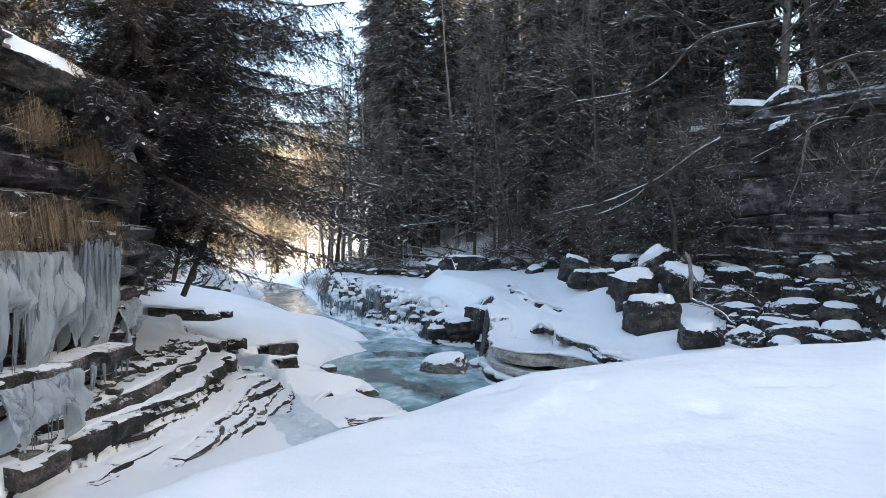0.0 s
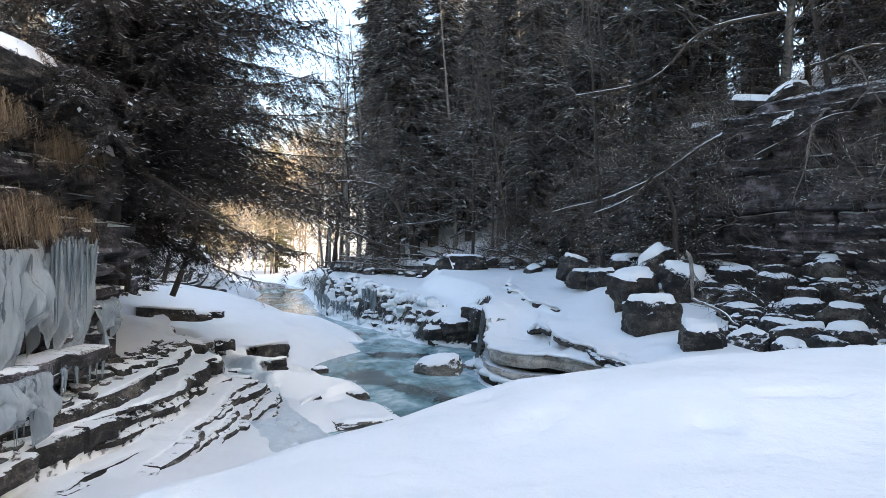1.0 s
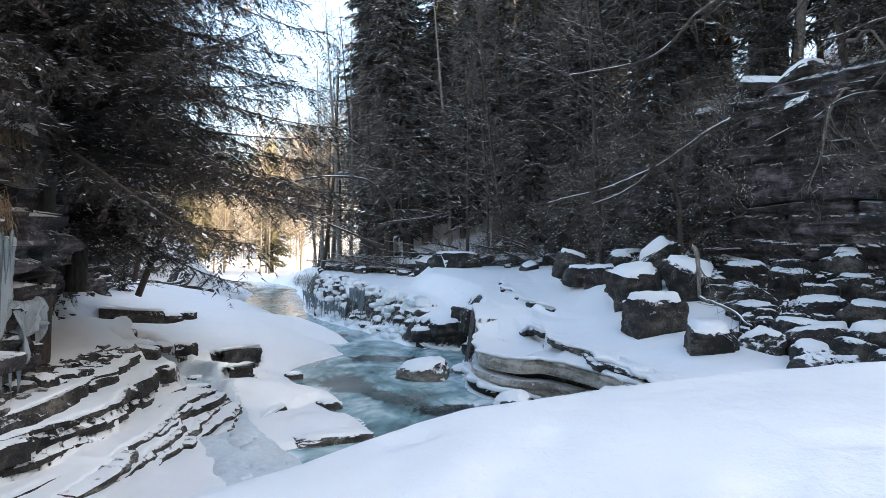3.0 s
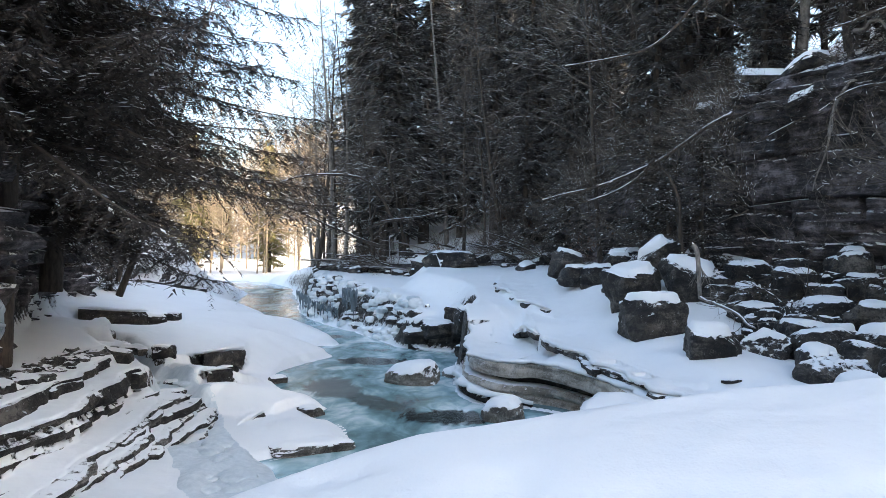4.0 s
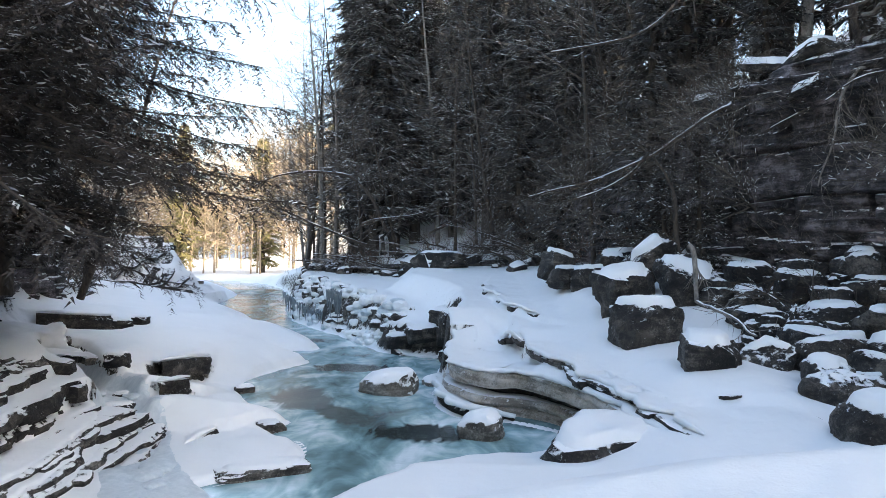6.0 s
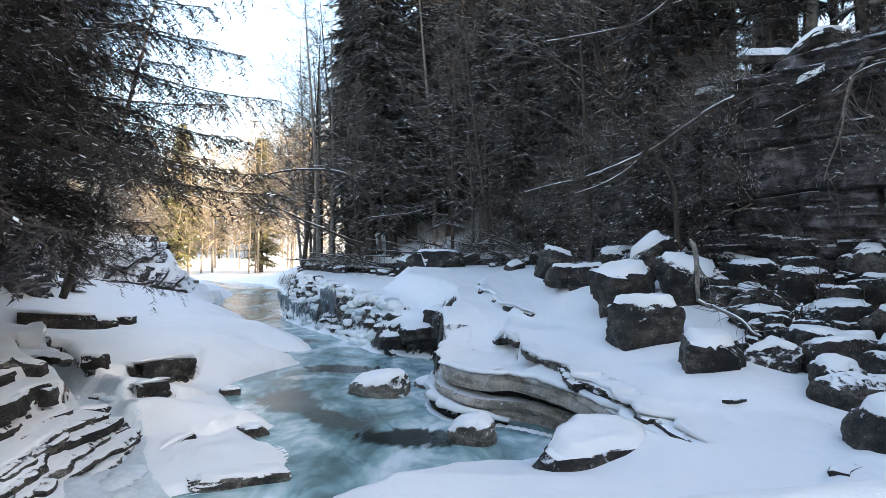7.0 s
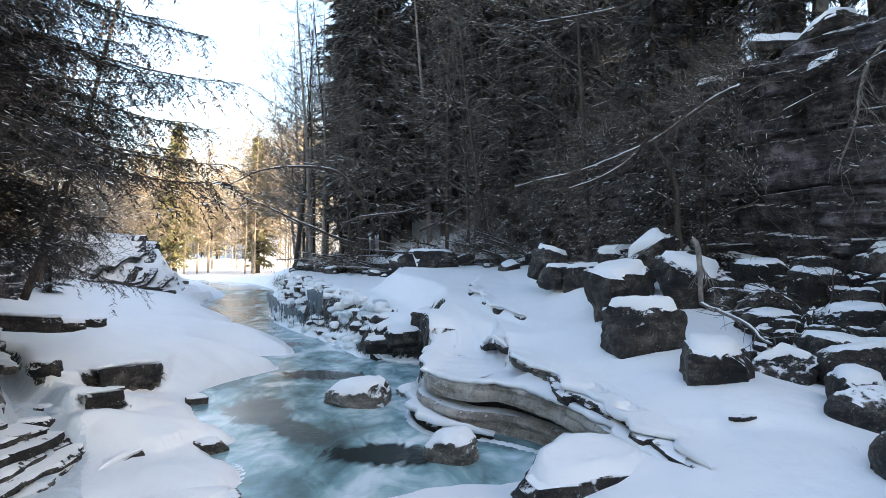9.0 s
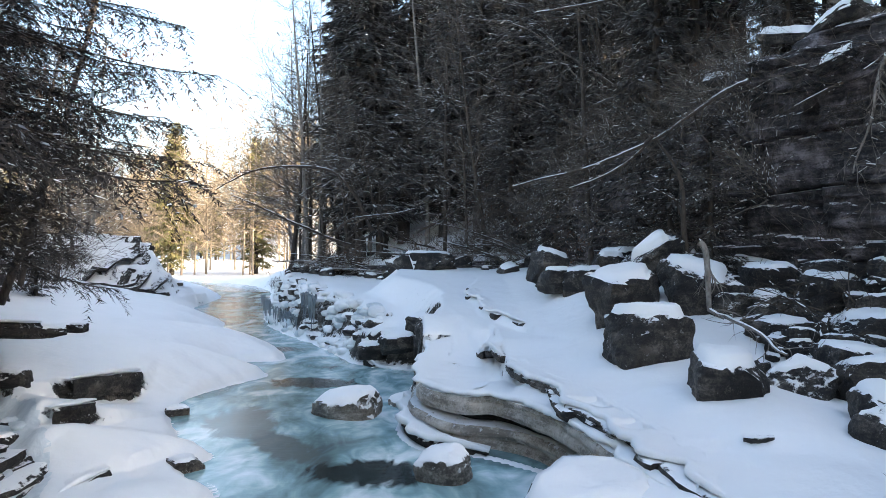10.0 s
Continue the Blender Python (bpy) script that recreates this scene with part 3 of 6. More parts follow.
def rock_mesh(w, d, h, seed, blocky=16.0, cuts=8, detail=4, mat=None):
    """A broken block standing on z = 0."""
    rng = random.Random(seed)
    bm = bmesh.new()
    bmesh.ops.create_icosphere(bm, subdivisions=detail, radius=1.0)
    planes = []
    for _ in range(cuts):
        nrm = Vector((rng.uniform(-1, 1), rng.uniform(-1, 1), rng.uniform(-0.6, 0.5))).normalized()
        planes.append((nrm, rng.uniform(0.92, 1.35)))
    o = Vector((rng.uniform(0, 99), rng.uniform(0, 99), 0))
    for v in bm.verts:
        p = v.co
        k = (abs(p.x) ** blocky + abs(p.y) ** blocky + abs(p.z) ** blocky) ** (1 / blocky)
        p = p / k
        for nrm, off in planes:
            e = p.dot(nrm) - off
            if e > 0:
                p = p - nrm * e
        p = p * (1 + 0.08 * noise.fractal(p * 1.3 + o, 1, 2, 4) + 0.045 * noise.fractal(p * 5 + o, 0.8, 2, 4))
        p.z += 0.02 * math.sin(p.z * 14 + seed)
        v.co = Vector((p.x * w / 2, p.y * d / 2, (p.z + 1) * h / 2))
    me = bpy.data.meshes.new("rock")
    bm.to_mesh(me)
    bm.free()
    me.materials.append(mat or BOULDER)
    me.shade_smooth()
    me.set_sharp_from_angle(angle=radians(22))
    return me


def snow_cap_mesh(me, thick, seed, turn=Matrix(), rim=1.0, steep=0.72):
    """A rounded cushion of snow on the upper faces of a mesh, in the mesh's own space; turn: how the mesh stands."""
    rot = turn.to_3x3()
    pts = [rot @ v.co for v in me.vertices]
    tree = BVHTree.FromPolygons(pts, [tuple(p.vertices) for p in me.polygons])
    zmax = max(p.z for p in pts)
    cx = sum(p.x for p in pts) / len(pts)
    cy = sum(p.y for p in pts) / len(pts)
    back = rot.inverted()
    m, rings = (40, 9) if len(pts) > 1000 else (20, 5)
    verts, faces = [], []
    radii = []
    for k in range(m):
        a = 2 * math.pi * k / m
        best = 0.02
        for r in np.arange(0.04, 4.0, 0.04):
            hit = tree.ray_cast(Vector((cx + r * math.cos(a), cy + r * math.sin(a), zmax + 1)), Vector((0, 0, -1)))
            if hit[0] is None or hit[1].z < steep:
                break
            best = r
        radii.append(best)
    smooth_r = [0.25 * radii[k - 1] + 0.5 * radii[k] + 0.25 * radii[(k + 1) % m] for k in range(m)]
    smooth_r = [r * (0.97 + 0.16 * noise.noise(Vector((2.2 * math.cos(2 * math.pi * k / m), 2.2 * math.sin(2 * math.pi * k / m), seed * 1.7))) + 0.08 * noise.noise(Vector((7 * math.cos(2 * math.pi * k / m), 7 * math.sin(2 * math.pi * k / m), seed * 0.7)))) for k, r in enumerate(smooth_r)]
    for i in range(rings + 1):
        q = (i / rings) ** 0.7
        for k in range(m):
            a = 2 * math.pi * k / m
            r = smooth_r[k] * q * rim
            x, y = cx + r * math.cos(a), cy + r * math.sin(a)
            hit = tree.ray_cast(Vector((x, y, zmax + 1)), Vector((0, 0, -1)))
            z = hit[0].z if hit[0] is not None else (verts_z if i else zmax)
            verts_z = z
            puff = thick * (max(0.0, 1 - q ** 7)) ** 0.5 * (1 + 0.35 * noise.noise(Vector((x * 3, y * 3, seed))))
            verts.append(back @ Vector((x, y, z + puff - (0.02 if i == rings else 0))))
    for i in range(rings):
        for k in range(m):
            a, b = i * m + k, i * m + (k + 1) % m
            faces.append((a, a + m, b + m, b))
    faces.append(tuple(range(m)))
    return mesh_of("snow_cap", verts, faces, SNOW)


def boulder(x, y, z, w, d, h, seed, snow=0.2, rz=0.0, rx=0.0, ry=0.0, label="dark limestone boulder capped with fresh snow", group="boulders below the cliff", blocky=14.0, mat=None, name="boulder"):
    at = pose(x, y, z, rx, ry, rz)
    snow = snow * 0.5
    base = thing(name, label, "rock", group, at=at)
    me = rock_mesh(w, d, h, seed, blocky, mat=mat, detail=3 if name == "rubble_rock" else 4)
    part("rock", me, base)
    if snow:
        part("snow_cap", snow_cap_mesh(me, snow, seed, at), base, "rounded white snow cushion")
    return base


def gz(x, y):
    """The ground's height at a place, from the built sheet."""
    gx, gy, Z = SHEET
    i, j = int(np.searchsorted(gx, x)) - 1, int(np.searchsorted(gy, y)) - 1
    u, v = (x - gx[i]) / (gx[i + 1] - gx[i]), (y - gy[j]) / (gy[j + 1] - gy[j])
    return float((Z[j, i] * (1 - u) + Z[j, i + 1] * u) * (1 - v) + (Z[j + 1, i] * (1 - u) + Z[j + 1, i + 1] * u) * v)


# blocks along the foot of the eastern cliff: x, y, base, width, depth, height, snow, turn, tilt x, tilt y
BLOCKS = [
    (6.0, 19.05, 1.68, 1.34, 1.15, 0.96, 0.36, 6, 0, 0),
    (6.50, 16.70, 1.50, 1.06, 1.0, 0.68, 0.26, -10, 0, 3),
    (6.05, 21.10, 2.22, 1.35, 1.25, 1.12, 0.24, 20, 8, -10),
    (7.1, 23.0, 3.0, 2.5, 1.1, 0.75, 0.42, 4, 10, -34),
    (5.20, 25.30, 2.70, 0.85, 0.9, 0.62, 0.20, 12, 0, 0),
    (5.95, 25.00, 2.58, 1.15, 1.0, 0.74, 0.24, -6, 0, 0),
    (5.10, 26.60, 2.85, 1.05, 0.9, 0.95, 0.24, 35, 0, 14),
    (6.95, 26.40, 3.20, 0.95, 0.8, 0.55, 0.22, 10, 0, 0),
    (7.75, 21.50, 2.45, 1.75, 1.30, 1.05, 0.28, 6, 10, 8),
    (9.60, 21.90, 2.75, 1.05, 0.9, 0.78, 0.26, 12, 0, 0),
    (10.46, 22.10, 3.00, 0.75, 0.6, 0.45, 0.16, -8, 0, 0),
    (10.30, 20.75, 2.50, 1.20, 0.95, 0.84, 0.30, -6, 4, 0),
    (11.13, 20.60, 2.70, 0.70, 0.7, 0.55, 0.20, 15, 0, -8),
    (11.55, 19.90, 2.60, 0.95, 0.8, 0.65, 0.24, 0, 0, 0),
    (10.20, 19.20, 2.02, 1.25, 0.95, 0.66, 0.28, -6, 4, 0),
    (10.75, 18.25, 1.98, 1.15, 0.9, 0.68, 0.26, 12, 0, 0),
    (8.60, 19.50, 2.10, 1.05, 0.8, 0.46, 0.22, 20, 6, 0),
    (8.65, 18.75, 2.05, 0.60, 0.5, 0.38, 0.14, 40, 0, 8),
    (8.85, 17.65, 1.28, 1.00, 1.0, 0.98, 0.28, -4, 0, 0),
    (7.85, 17.30, 1.35, 0.95, 0.9, 0.70, 0.14, 30, 18, -30),
    (8.00, 15.55, 1.35, 0.82, 0.8, 0.66, 0.14, 10, 6, 12),
    (7.85, 14.90, 1.12, 1.00, 0.9, 0.78, 0, 24, 14, -14),
    (7.3, 13.00, 0.90, 0.95, 0.9, 1.0, 0.16, 10, 8, -6),
    (9.70, 17.60, 1.60, 0.85, 0.7, 0.56, 0.22, 0, 0, 6),
    (9.05, 15.95, 1.35, 0.90, 0.8, 0.75, 0, 15, 10, 6),
    (9.95, 16.60, 1.55, 1.10, 1.0, 0.70, 0.26, -15, 0, 0),
    (8.8, 14.10, 1.2, 1.00, 0.9, 0.9, 0, 20, 12, 0),
    (3.9, 14.2, 0.24, 1.85, 1.5, 0.84, 0.24, 14, 4, -6),
    (7.60, 27.60, 2.95, 1.50, 1.2, 0.90, 0.28, 40, 0, 0),
    (8.20, 24.60, 3.00, 1.30, 1.1, 0.90, 0.26, 20, 0, 12),
]
for k, (x, y, z, w, d, h, s, rz, rx, ry) in enumerate(BLOCKS):
    tip = random.Random(390 + k)
    boulder(x, y, z - 0.06, w, d, h * 1.05, 400 + k, s * (0.65 if 9 <= k <= 19 else 1.15), rz + tip.uniform(-10, 10), rx + tip.uniform(-5, 5), ry + tip.uniform(-5, 5), blocky=3.4 if 20 <= k <= 26 else 14.0)
# broken rock and brush litter between the blocks
def scree_sheet():
    gx, gy = np.arange(7.6, 13.4, 0.09), np.arange(14.2, 23.5, 0.09)
    X, Y = np.meshgrid(gx, gy)
    base = np.array([[gz(x, y) for x in gx] for y in gy])
    edge = np.minimum(np.minimum(X - 8.0 - 0.12 * np.abs(Y - 17.2), 13.2 - X), np.minimum(Y - 14.8, 23.2 - Y)) + 0.5 * fbm(X / 1.1, Y / 1.1, 1450, 3)
    lump = 0.16 * np.abs(fbm(X / 0.34, Y / 0.34, 1451, 3)) + 0.07 * np.abs(fbm(X / 0.13, Y / 0.13, 1452, 2))
    Z = base - 0.05 + (0.03 + lump) * smooth01(edge / 0.5)
    V = np.stack([X.ravel(), Y.ravel(), Z.ravel()], 1)
    n = len(gx)
    i = np.arange(n - 1)[None, :] + n * np.arange(len(gy) - 1)[:, None]
    f = np.stack([i, i + 1, i + 1 + n, i + n], -1).reshape(-1, 4)
    me = mesh_of("scree", V, f, SCREE)
    me.shade_flat()
    single("scree", me, "dark broken scree flecked with snow between the boulders", "scree", kind="stuff")


scree_sheet()
# snow-laden slabs at the rim of the eastern cliff
for k, (x, y, z, w, d, h, rz, rx, ry) in enumerate(((10.65, 23.4, 9.0, 1.3, 0.8, 0.5, -40, 14, 10), (11.35, 22.2, 8.9, 1.4, 1.0, 0.6, -70, -8, -16), (11.2, 21.9, 8.0, 1.1, 0.7, 0.5, -30, 8, -24), (9.0, 30.2, 8.6, 1.6, 0.8, 0.4, -60, 8, -8), (10.0, 26.0, 8.6, 1.2, 0.7, 0.4, -80, 4, 4))):
    boulder(x, y, z + 0.1, w, d, h * 0.5, 580 + k, 0.36, rz, rx, ry, label="flat dark slab under thick snow at the cliff rim", group="slabs of the cliff rim")
rng = random.Random(47)
for k in range(34):
    x, y = rng.uniform(8.3, 12.4), rng.uniform(14.4, 21.4)
    sz = rng.uniform(0.45, 0.9)
    boulder(x, y, gz(x, y) - 0.2 * sz, sz * rng.uniform(0.9, 1.5), sz, sz * rng.uniform(0.7, 1.05), 1600 + k, rng.choice((0, 0, 0, 0.1)), rng.uniform(0, 360), rng.uniform(-12, 12), rng.uniform(-12, 12), label="dark angular block wedged among the boulders, little snow on it", blocky=rng.choice((3.2, 5.0, 9.0)))
rng = random.Random(41)
for k in range(190):
    x, y = rng.uniform(7.2, 12.4), rng.uniform(17.4, 24.5)
    if x < 7.6 + 0.25 * (y - 17.6) - 0.3 or x > 13.2 - 0.45 * (y - 17.6):
        continue
    sz = rng.uniform(0.18, 0.5)
    boulder(x, y, gz(x, y) - 0.1 * sz, sz * rng.uniform(0.9, 1.5), sz, sz * rng.uniform(0.5, 0.9), 450 + k, rng.choice((0, 0, 0.08)), rng.uniform(0, 360), rng.uniform(-15, 15), rng.uniform(-15, 15), label="small dark broken rock lying among the boulders", group="rubble below the cliff", name="rubble_rock")
# blocks at the corner of the terrace
for k, (x, y, z, w, d, h, rz) in enumerate(((1.9, 26.9, 0.75, 1.3, 1.0, 1.0, 15), (1.45, 28.0, 1.0, 1.1, 0.9, 0.75, 50), (0.6, 27.7, 0.6, 1.2, 0.8, 0.55, 30), (-0.3, 28.1, 0.3, 0.9, 0.7, 0.5, 10))):
    boulder(x, y, z, w, d, h, 540 + k, 0.16, rz, 4, -5, label="dark bedded limestone block at the terrace corner, snow on top", group="blocks of the terrace corner")
# snow-covered ledges on the slope beside the cliff
for k, (x, y, w, d, h, rz) in enumerate(((10.7, 24.4, 2.2, 1.2, 0.6, -35), (9.4, 25.9, 1.8, 1.1, 0.5, -50), (9.3, 28.0, 1.6, 1.2, 0.5, -40), (8.4, 30.0, 2.0, 1.2, 0.6, -55), (12.6, 21.6, 2.4, 1.3, 0.6, -30))):
    boulder(x, y, gz(x, y) - 0.1, w, d, h, 550 + k, 0.3, rz, 5, 10, label="flat dark ledge under thick snow on the slope", group="ledges of the slope")
# broken rock at the forest's edge
for k in range(90):
    p = right_cliff[int((30 + 24 * rng.random()) / 0.5)]
    back = rng.uniform(-1.8, 2.2)
    x, y = p[0] + back * 0.7, p[1] + back * 0.7
    sz = rng.uniform(0.3, 1.0) ** 1.3
    boulder(x, y, gz(x, y) - 0.3 * sz, sz * rng.uniform(0.9, 2.0), sz, sz * rng.uniform(0.5, 1.0), 560 + k, rng.choice((0.08, 0.14, 0.2)), rng.uniform(0, 360), rng.uniform(-20, 20), rng.uniform(-20, 20), label="dark broken rock half buried in snow under the trees", group="rocks at the forest edge", name="rubble_rock")
# snow-covered blocks on the brow of the western cliff
for k, (x, y, z, w, d, h, rz, rx, ry) in enumerate(((-7.3, 11.0, 6.65, 2.0, 1.8, 0.6, 0, 0, 22), (-7.0, 12.6, 6.2, 1.7, 1.5, 0.6, 12, 0, 26), (-7.6, 9.2, 6.9, 2.2, 1.8, 0.6, -8, 0, 18), (-6.8, 13.2, 4.9, 1.0, 0.9, 0.9, 20, 0, 16))):
    boulder(x, y, z, w, d, h, 595 + k, 0.4, rz, rx, ry, label="snow-covered block on the brow of the cliff", group="blocks of the cliff brow")
# fallen stones along the foot of the western cliff
for k in range(90):
    y = rng.uniform(9.8, 17.0)
    x = float(np.interp(y, left_cliff[:20, 1], left_cliff[:20, 0])) + rng.uniform(0.05, 0.85)
    sz = rng.uniform(0.08, 0.34)
    boulder(x, y, gz(x, y) - 0.25 * sz, sz * rng.uniform(1.0, 1.9), sz, sz * rng.uniform(0.4, 0.8), 1300 + k, 0, rng.uniform(0, 360), rng.uniform(-15, 15), rng.uniform(-15, 15), label="small brown stone fallen from the cliff", group="stones below the cliff", name="rubble_rock", mat=LIMESTONE if k % 3 else BOULDER)
# flat slabs and stones of the left shelf and the river
STONES = [
    (-6.05, 19.2, 1.0, 0.55, 0.45, 0.35, 0.08, 20),
    (-5.35, 18.1, 0.8, 0.40, 0.35, 0.28, 0.08, 40),
    (-5.0, 17.2, 0.6, 0.6, 0.4, 0.30, 0.08, 10),
    (-8.6, 25.6, 1.6, 0.5, 0.4, 0.35, 0.08, 0),
    (-8.9, 24.9, 1.6, 0.7, 0.5, 0.4, 0.10, 30),
    (-3.75, 21.2, 0.05, 0.5, 0.5, 0.35, 0.08, 30),
    (-2.0, 17.5, 0.0, 0.5, 0.45, 0.35, 0.07, 50),
    (-1.4, 14.9, 0.0, 1.5, 0.5, 0.26, 0.10, 25),
    (0.10, 21.5, -0.2, 1.5, 1.15, 0.88, 0, -15),
    (1.15, 22.6, -0.1, 0.6, 0.55, 0.45, 0, 30),
    (2.35, 17.4, -0.12, 0.85, 0.75, 0.72, 0, -25),
    (-1.3, 11.9, -0.1, 0.7, 0.6, 0.4, 0.2, 10),
    (0.9, 36.9, 2.3, 2.8, 1.5, 0.85, 0.2, -32),
    (1.35, 27.3, 0.9, 0.5, 0.5, 0.7, 0.10, 15),
    (1.55, 26.1, 1.3, 0.4, 0.7, 0.5, 0.08, 60),
]
for k, (x, y, z, w, d, h, s, rz) in enumerate(STONES):
    boulder(x, y, z if k in (8, 9, 10, 11) else gz(x, y) - 0.12, w, d, h, 500 + k, s, rz, 14 if k in (8, 9, 10) else 0, -12 if k in (8, 9, 10) else 0, label="snow-capped grey limestone block by the river", group="stones by the river", blocky=3.2 if k in (8, 9, 10) else 12.0, mat=RIVER_STONE if k in (8, 9, 10) else (LIMESTONE if k == 7 else BOULDER), name="stone")



# ---- bedded ledges ----
def block_run(line, z_at, out_sign, parent, thick, proud, depth, seed, mat, drop=0.0, cut=(0.5, 1.6), wave=0.04, name="rock_slab", skip=0.0):
    """Broken slabs set side by side along a ledge line."""
    rng = random.Random(seed)
    s = np.concatenate([[0], np.cumsum(np.hypot(*np.diff(line, axis=0).T))])
    tang = np.gradient(line, axis=0)
    tang /= np.hypot(*tang.T)[:, None]
    for _ in range(4):
        tang[1:-1] = (tang[:-2] + 2 * tang[1:-1] + tang[2:]) / 4
    nrm = np.stack([tang[:, 1], -tang[:, 0]], 1) * out_sign
    i = 0
    while i < len(line) - 3:
        ln = rng.uniform(*cut)
        j = i + 2
        while j < len(line) - 1 and s[j] - s[i] < ln:
            j += 1
        if rng.random() < skip:
            i = j
            continue
        shift = proud + rng.uniform(-1, 1) * wave * 1.7
        lift = rng.uniform(-0.4, 0.25) * wave
        tk = thick * rng.uniform(0.85, 1.05)
        verts, faces = [], []
        idx = np.linspace(i + 0.06, j - 0.06, max(3, (j - i) * 1 + 1))
        prof = [(-depth, 0.0), (-0.06, 0.0), (-0.012, -0.10), (0.0, -0.35), (-0.02, -0.7), (-0.03, -0.95), (-0.08, -1.0), (-depth, -1.0)]
        for k, f in enumerate(idx):
            px, py = np.interp(f, np.arange(len(line)), line[:, 0]), np.interp(f, np.arange(len(line)), line[:, 1])
            nx_, ny_ = np.interp(f, np.arange(len(line)), nrm[:, 0]), np.interp(f, np.arange(len(line)), nrm[:, 1])
            st = np.interp(f, np.arange(len(line)), s)
            z = z_at(st) - drop + lift
            end = 0.03 if k in (0, len(idx) - 1) else 0.0
            for m, (o, h) in enumerate(prof):
                jit = wave * float(fbm(st * 3.1 + 0.2 * m, h * 2.3 + m * 0.7, seed + 3, 3)) * (1 if 0 < m < 7 else 0)
                o2 = o + shift + jit - end
                verts.append((px + nx_ * o2, py + ny_ * o2, z + h * tk + 0.3 * jit))
        m = len(prof)
        for k in range(len(idx) - 1):
            for q in range(m):
                a, b = k * m + q, k * m + (q + 1) % m
                faces.append((a, b, b + m, a + m))
        faces.append(tuple(range(m))[::-1])
        faces.append(tuple((len(idx) - 1) * m + q for q in range(m)))
        me = mesh_of(name, verts, faces, mat)
        me.set_sharp_from_angle(angle=radians(35))
        part(name, me, parent)
        i = j


def snow_lip(line, z_at, out_sign, parent, inner, outer, thick, seed, blend=None):
    """A rounded roll of snow along the top of a ledge."""
    s = np.concatenate([[0], np.cumsum(np.hypot(*np.diff(line, axis=0).T))])
    tang = np.gradient(line, axis=0)
    tang /= np.hypot(*tang.T)[:, None]
    nrm = np.stack([tang[:, 1], -tang[:, 0]], 1) * out_sign
    prof = [(0.0, 0.0), (0.35, 0.25), (0.7, 0.65), (0.86, 0.85), (0.96, 0.7), (1.0, 0.3), (0.96, 0.0), (0.85, -0.1)]
    wob = fbm(s * 2.3, s * 0, seed, 4)
    wob2 = fbm(s * 1.1, s * 0 + 5, seed, 3)
    verts, faces = [], []
    base = blend(line - nrm * inner) if blend else None
    for k in range(len(line)):
        end = min(1.0, min(k, len(line) - 1 - k) / 4.0)
        for o, h in prof:
            taper = 0.15 + 0.85 * min(1.0, min(k, len(line) - 1 - k) / 9.0)
            off = (-inner + o * (inner + outer + 0.26 * wob[k])) * taper
            z = z_at(s[k]) + thick * (1 + 0.4 * wob2[k]) * h * (0.3 + 0.7 * end)
            if base is not None:
                z = z * o + (1 - o) * (base[k] + 0.01) if o < 0.7 else z
            else:
                z -= 0.02 * (1 - o)
            verts.append((line[k, 0] + nrm[k, 0] * off, line[k, 1] + nrm[k, 1] * off, z))
    m = len(prof)
    for k in range(len(line) - 1):
        for q in range(m - 1):
            a = k * m + q
            faces.append((a, a + 1, a + m + 1, a + m) if out_sign < 0 else (a, a + m, a + m + 1, a + 1))
    part("snow_lip", mesh_of("snow_lip", verts, faces, SNOW), parent, "rounded white snow edge")


def height_of(stations, heights):
    return lambda s: np.interp(s, stations, heights)


def bed(name, line, z_at, out_sign, parent, thick, proud, depth, seed, mat, drop=0.0, wave=0.05, label="", rows=8):
    """One continuous bed of rock along a plan line, its face worn into bulges and fine layers."""
    s = np.concatenate([[0], np.cumsum(np.hypot(*np.diff(line, axis=0).T))])
    st = np.arange(0, s[-1], 0.05)
    px, py = np.interp(st, s, line[:, 0]), np.interp(st, s, line[:, 1])
    tx, ty = np.gradient(px), np.gradient(py)
    k = np.ones(13) / 13
    tx, ty = np.convolve(np.pad(tx, 6, mode="edge"), k, "valid"), np.convolve(np.pad(ty, 6, mode="edge"), k, "valid")
    ln = np.hypot(tx, ty)
    nx_, ny_ = out_sign * ty / ln, -out_sign * tx / ln
    top = z_at(st) - drop + wave * 0.5 * fbm(st / 0.8, st * 0, seed + 4, 3)
    u = np.linspace(0, 1, rows)
    cols = [(np.full_like(st, -depth), top), (np.full_like(st, proud - 0.10), top)]
    for q in u:
        zz = top - q * thick
        bulge = -0.05 * (2 * q - 1) ** 4 + wave * (fbm(st / 0.7, zz / 0.25, seed, 4) + 0.5 * fbm(st / 0.16, zz / 0.07, seed + 1, 3))
        bulge = bulge - wave * 0.8 * (hash2(np.floor(zz / 0.09), zz * 0, seed + 2) > 0.6)
        cols.append((proud + bulge, zz))
    cols.append((np.full_like(st, -depth), top - thick))
    m = len(cols)
    V = np.stack([np.stack([px + nx_ * o, py + ny_ * o, z], 1) for o, z in cols], 1).reshape(-1, 3)
    i = np.arange(len(st) - 1)[:, None] * m + np.arange(m - 1)[None, :]
    f = np.stack([i, i + 1, i + 1 + m, i + m], -1).reshape(-1, 4)
    if out_sign > 0:
        f = f[:, ::-1]
    me = mesh_of(name, V, f, mat)
    me.set_sharp_from_angle(angle=radians(40))
    return part(name, me, parent, label)


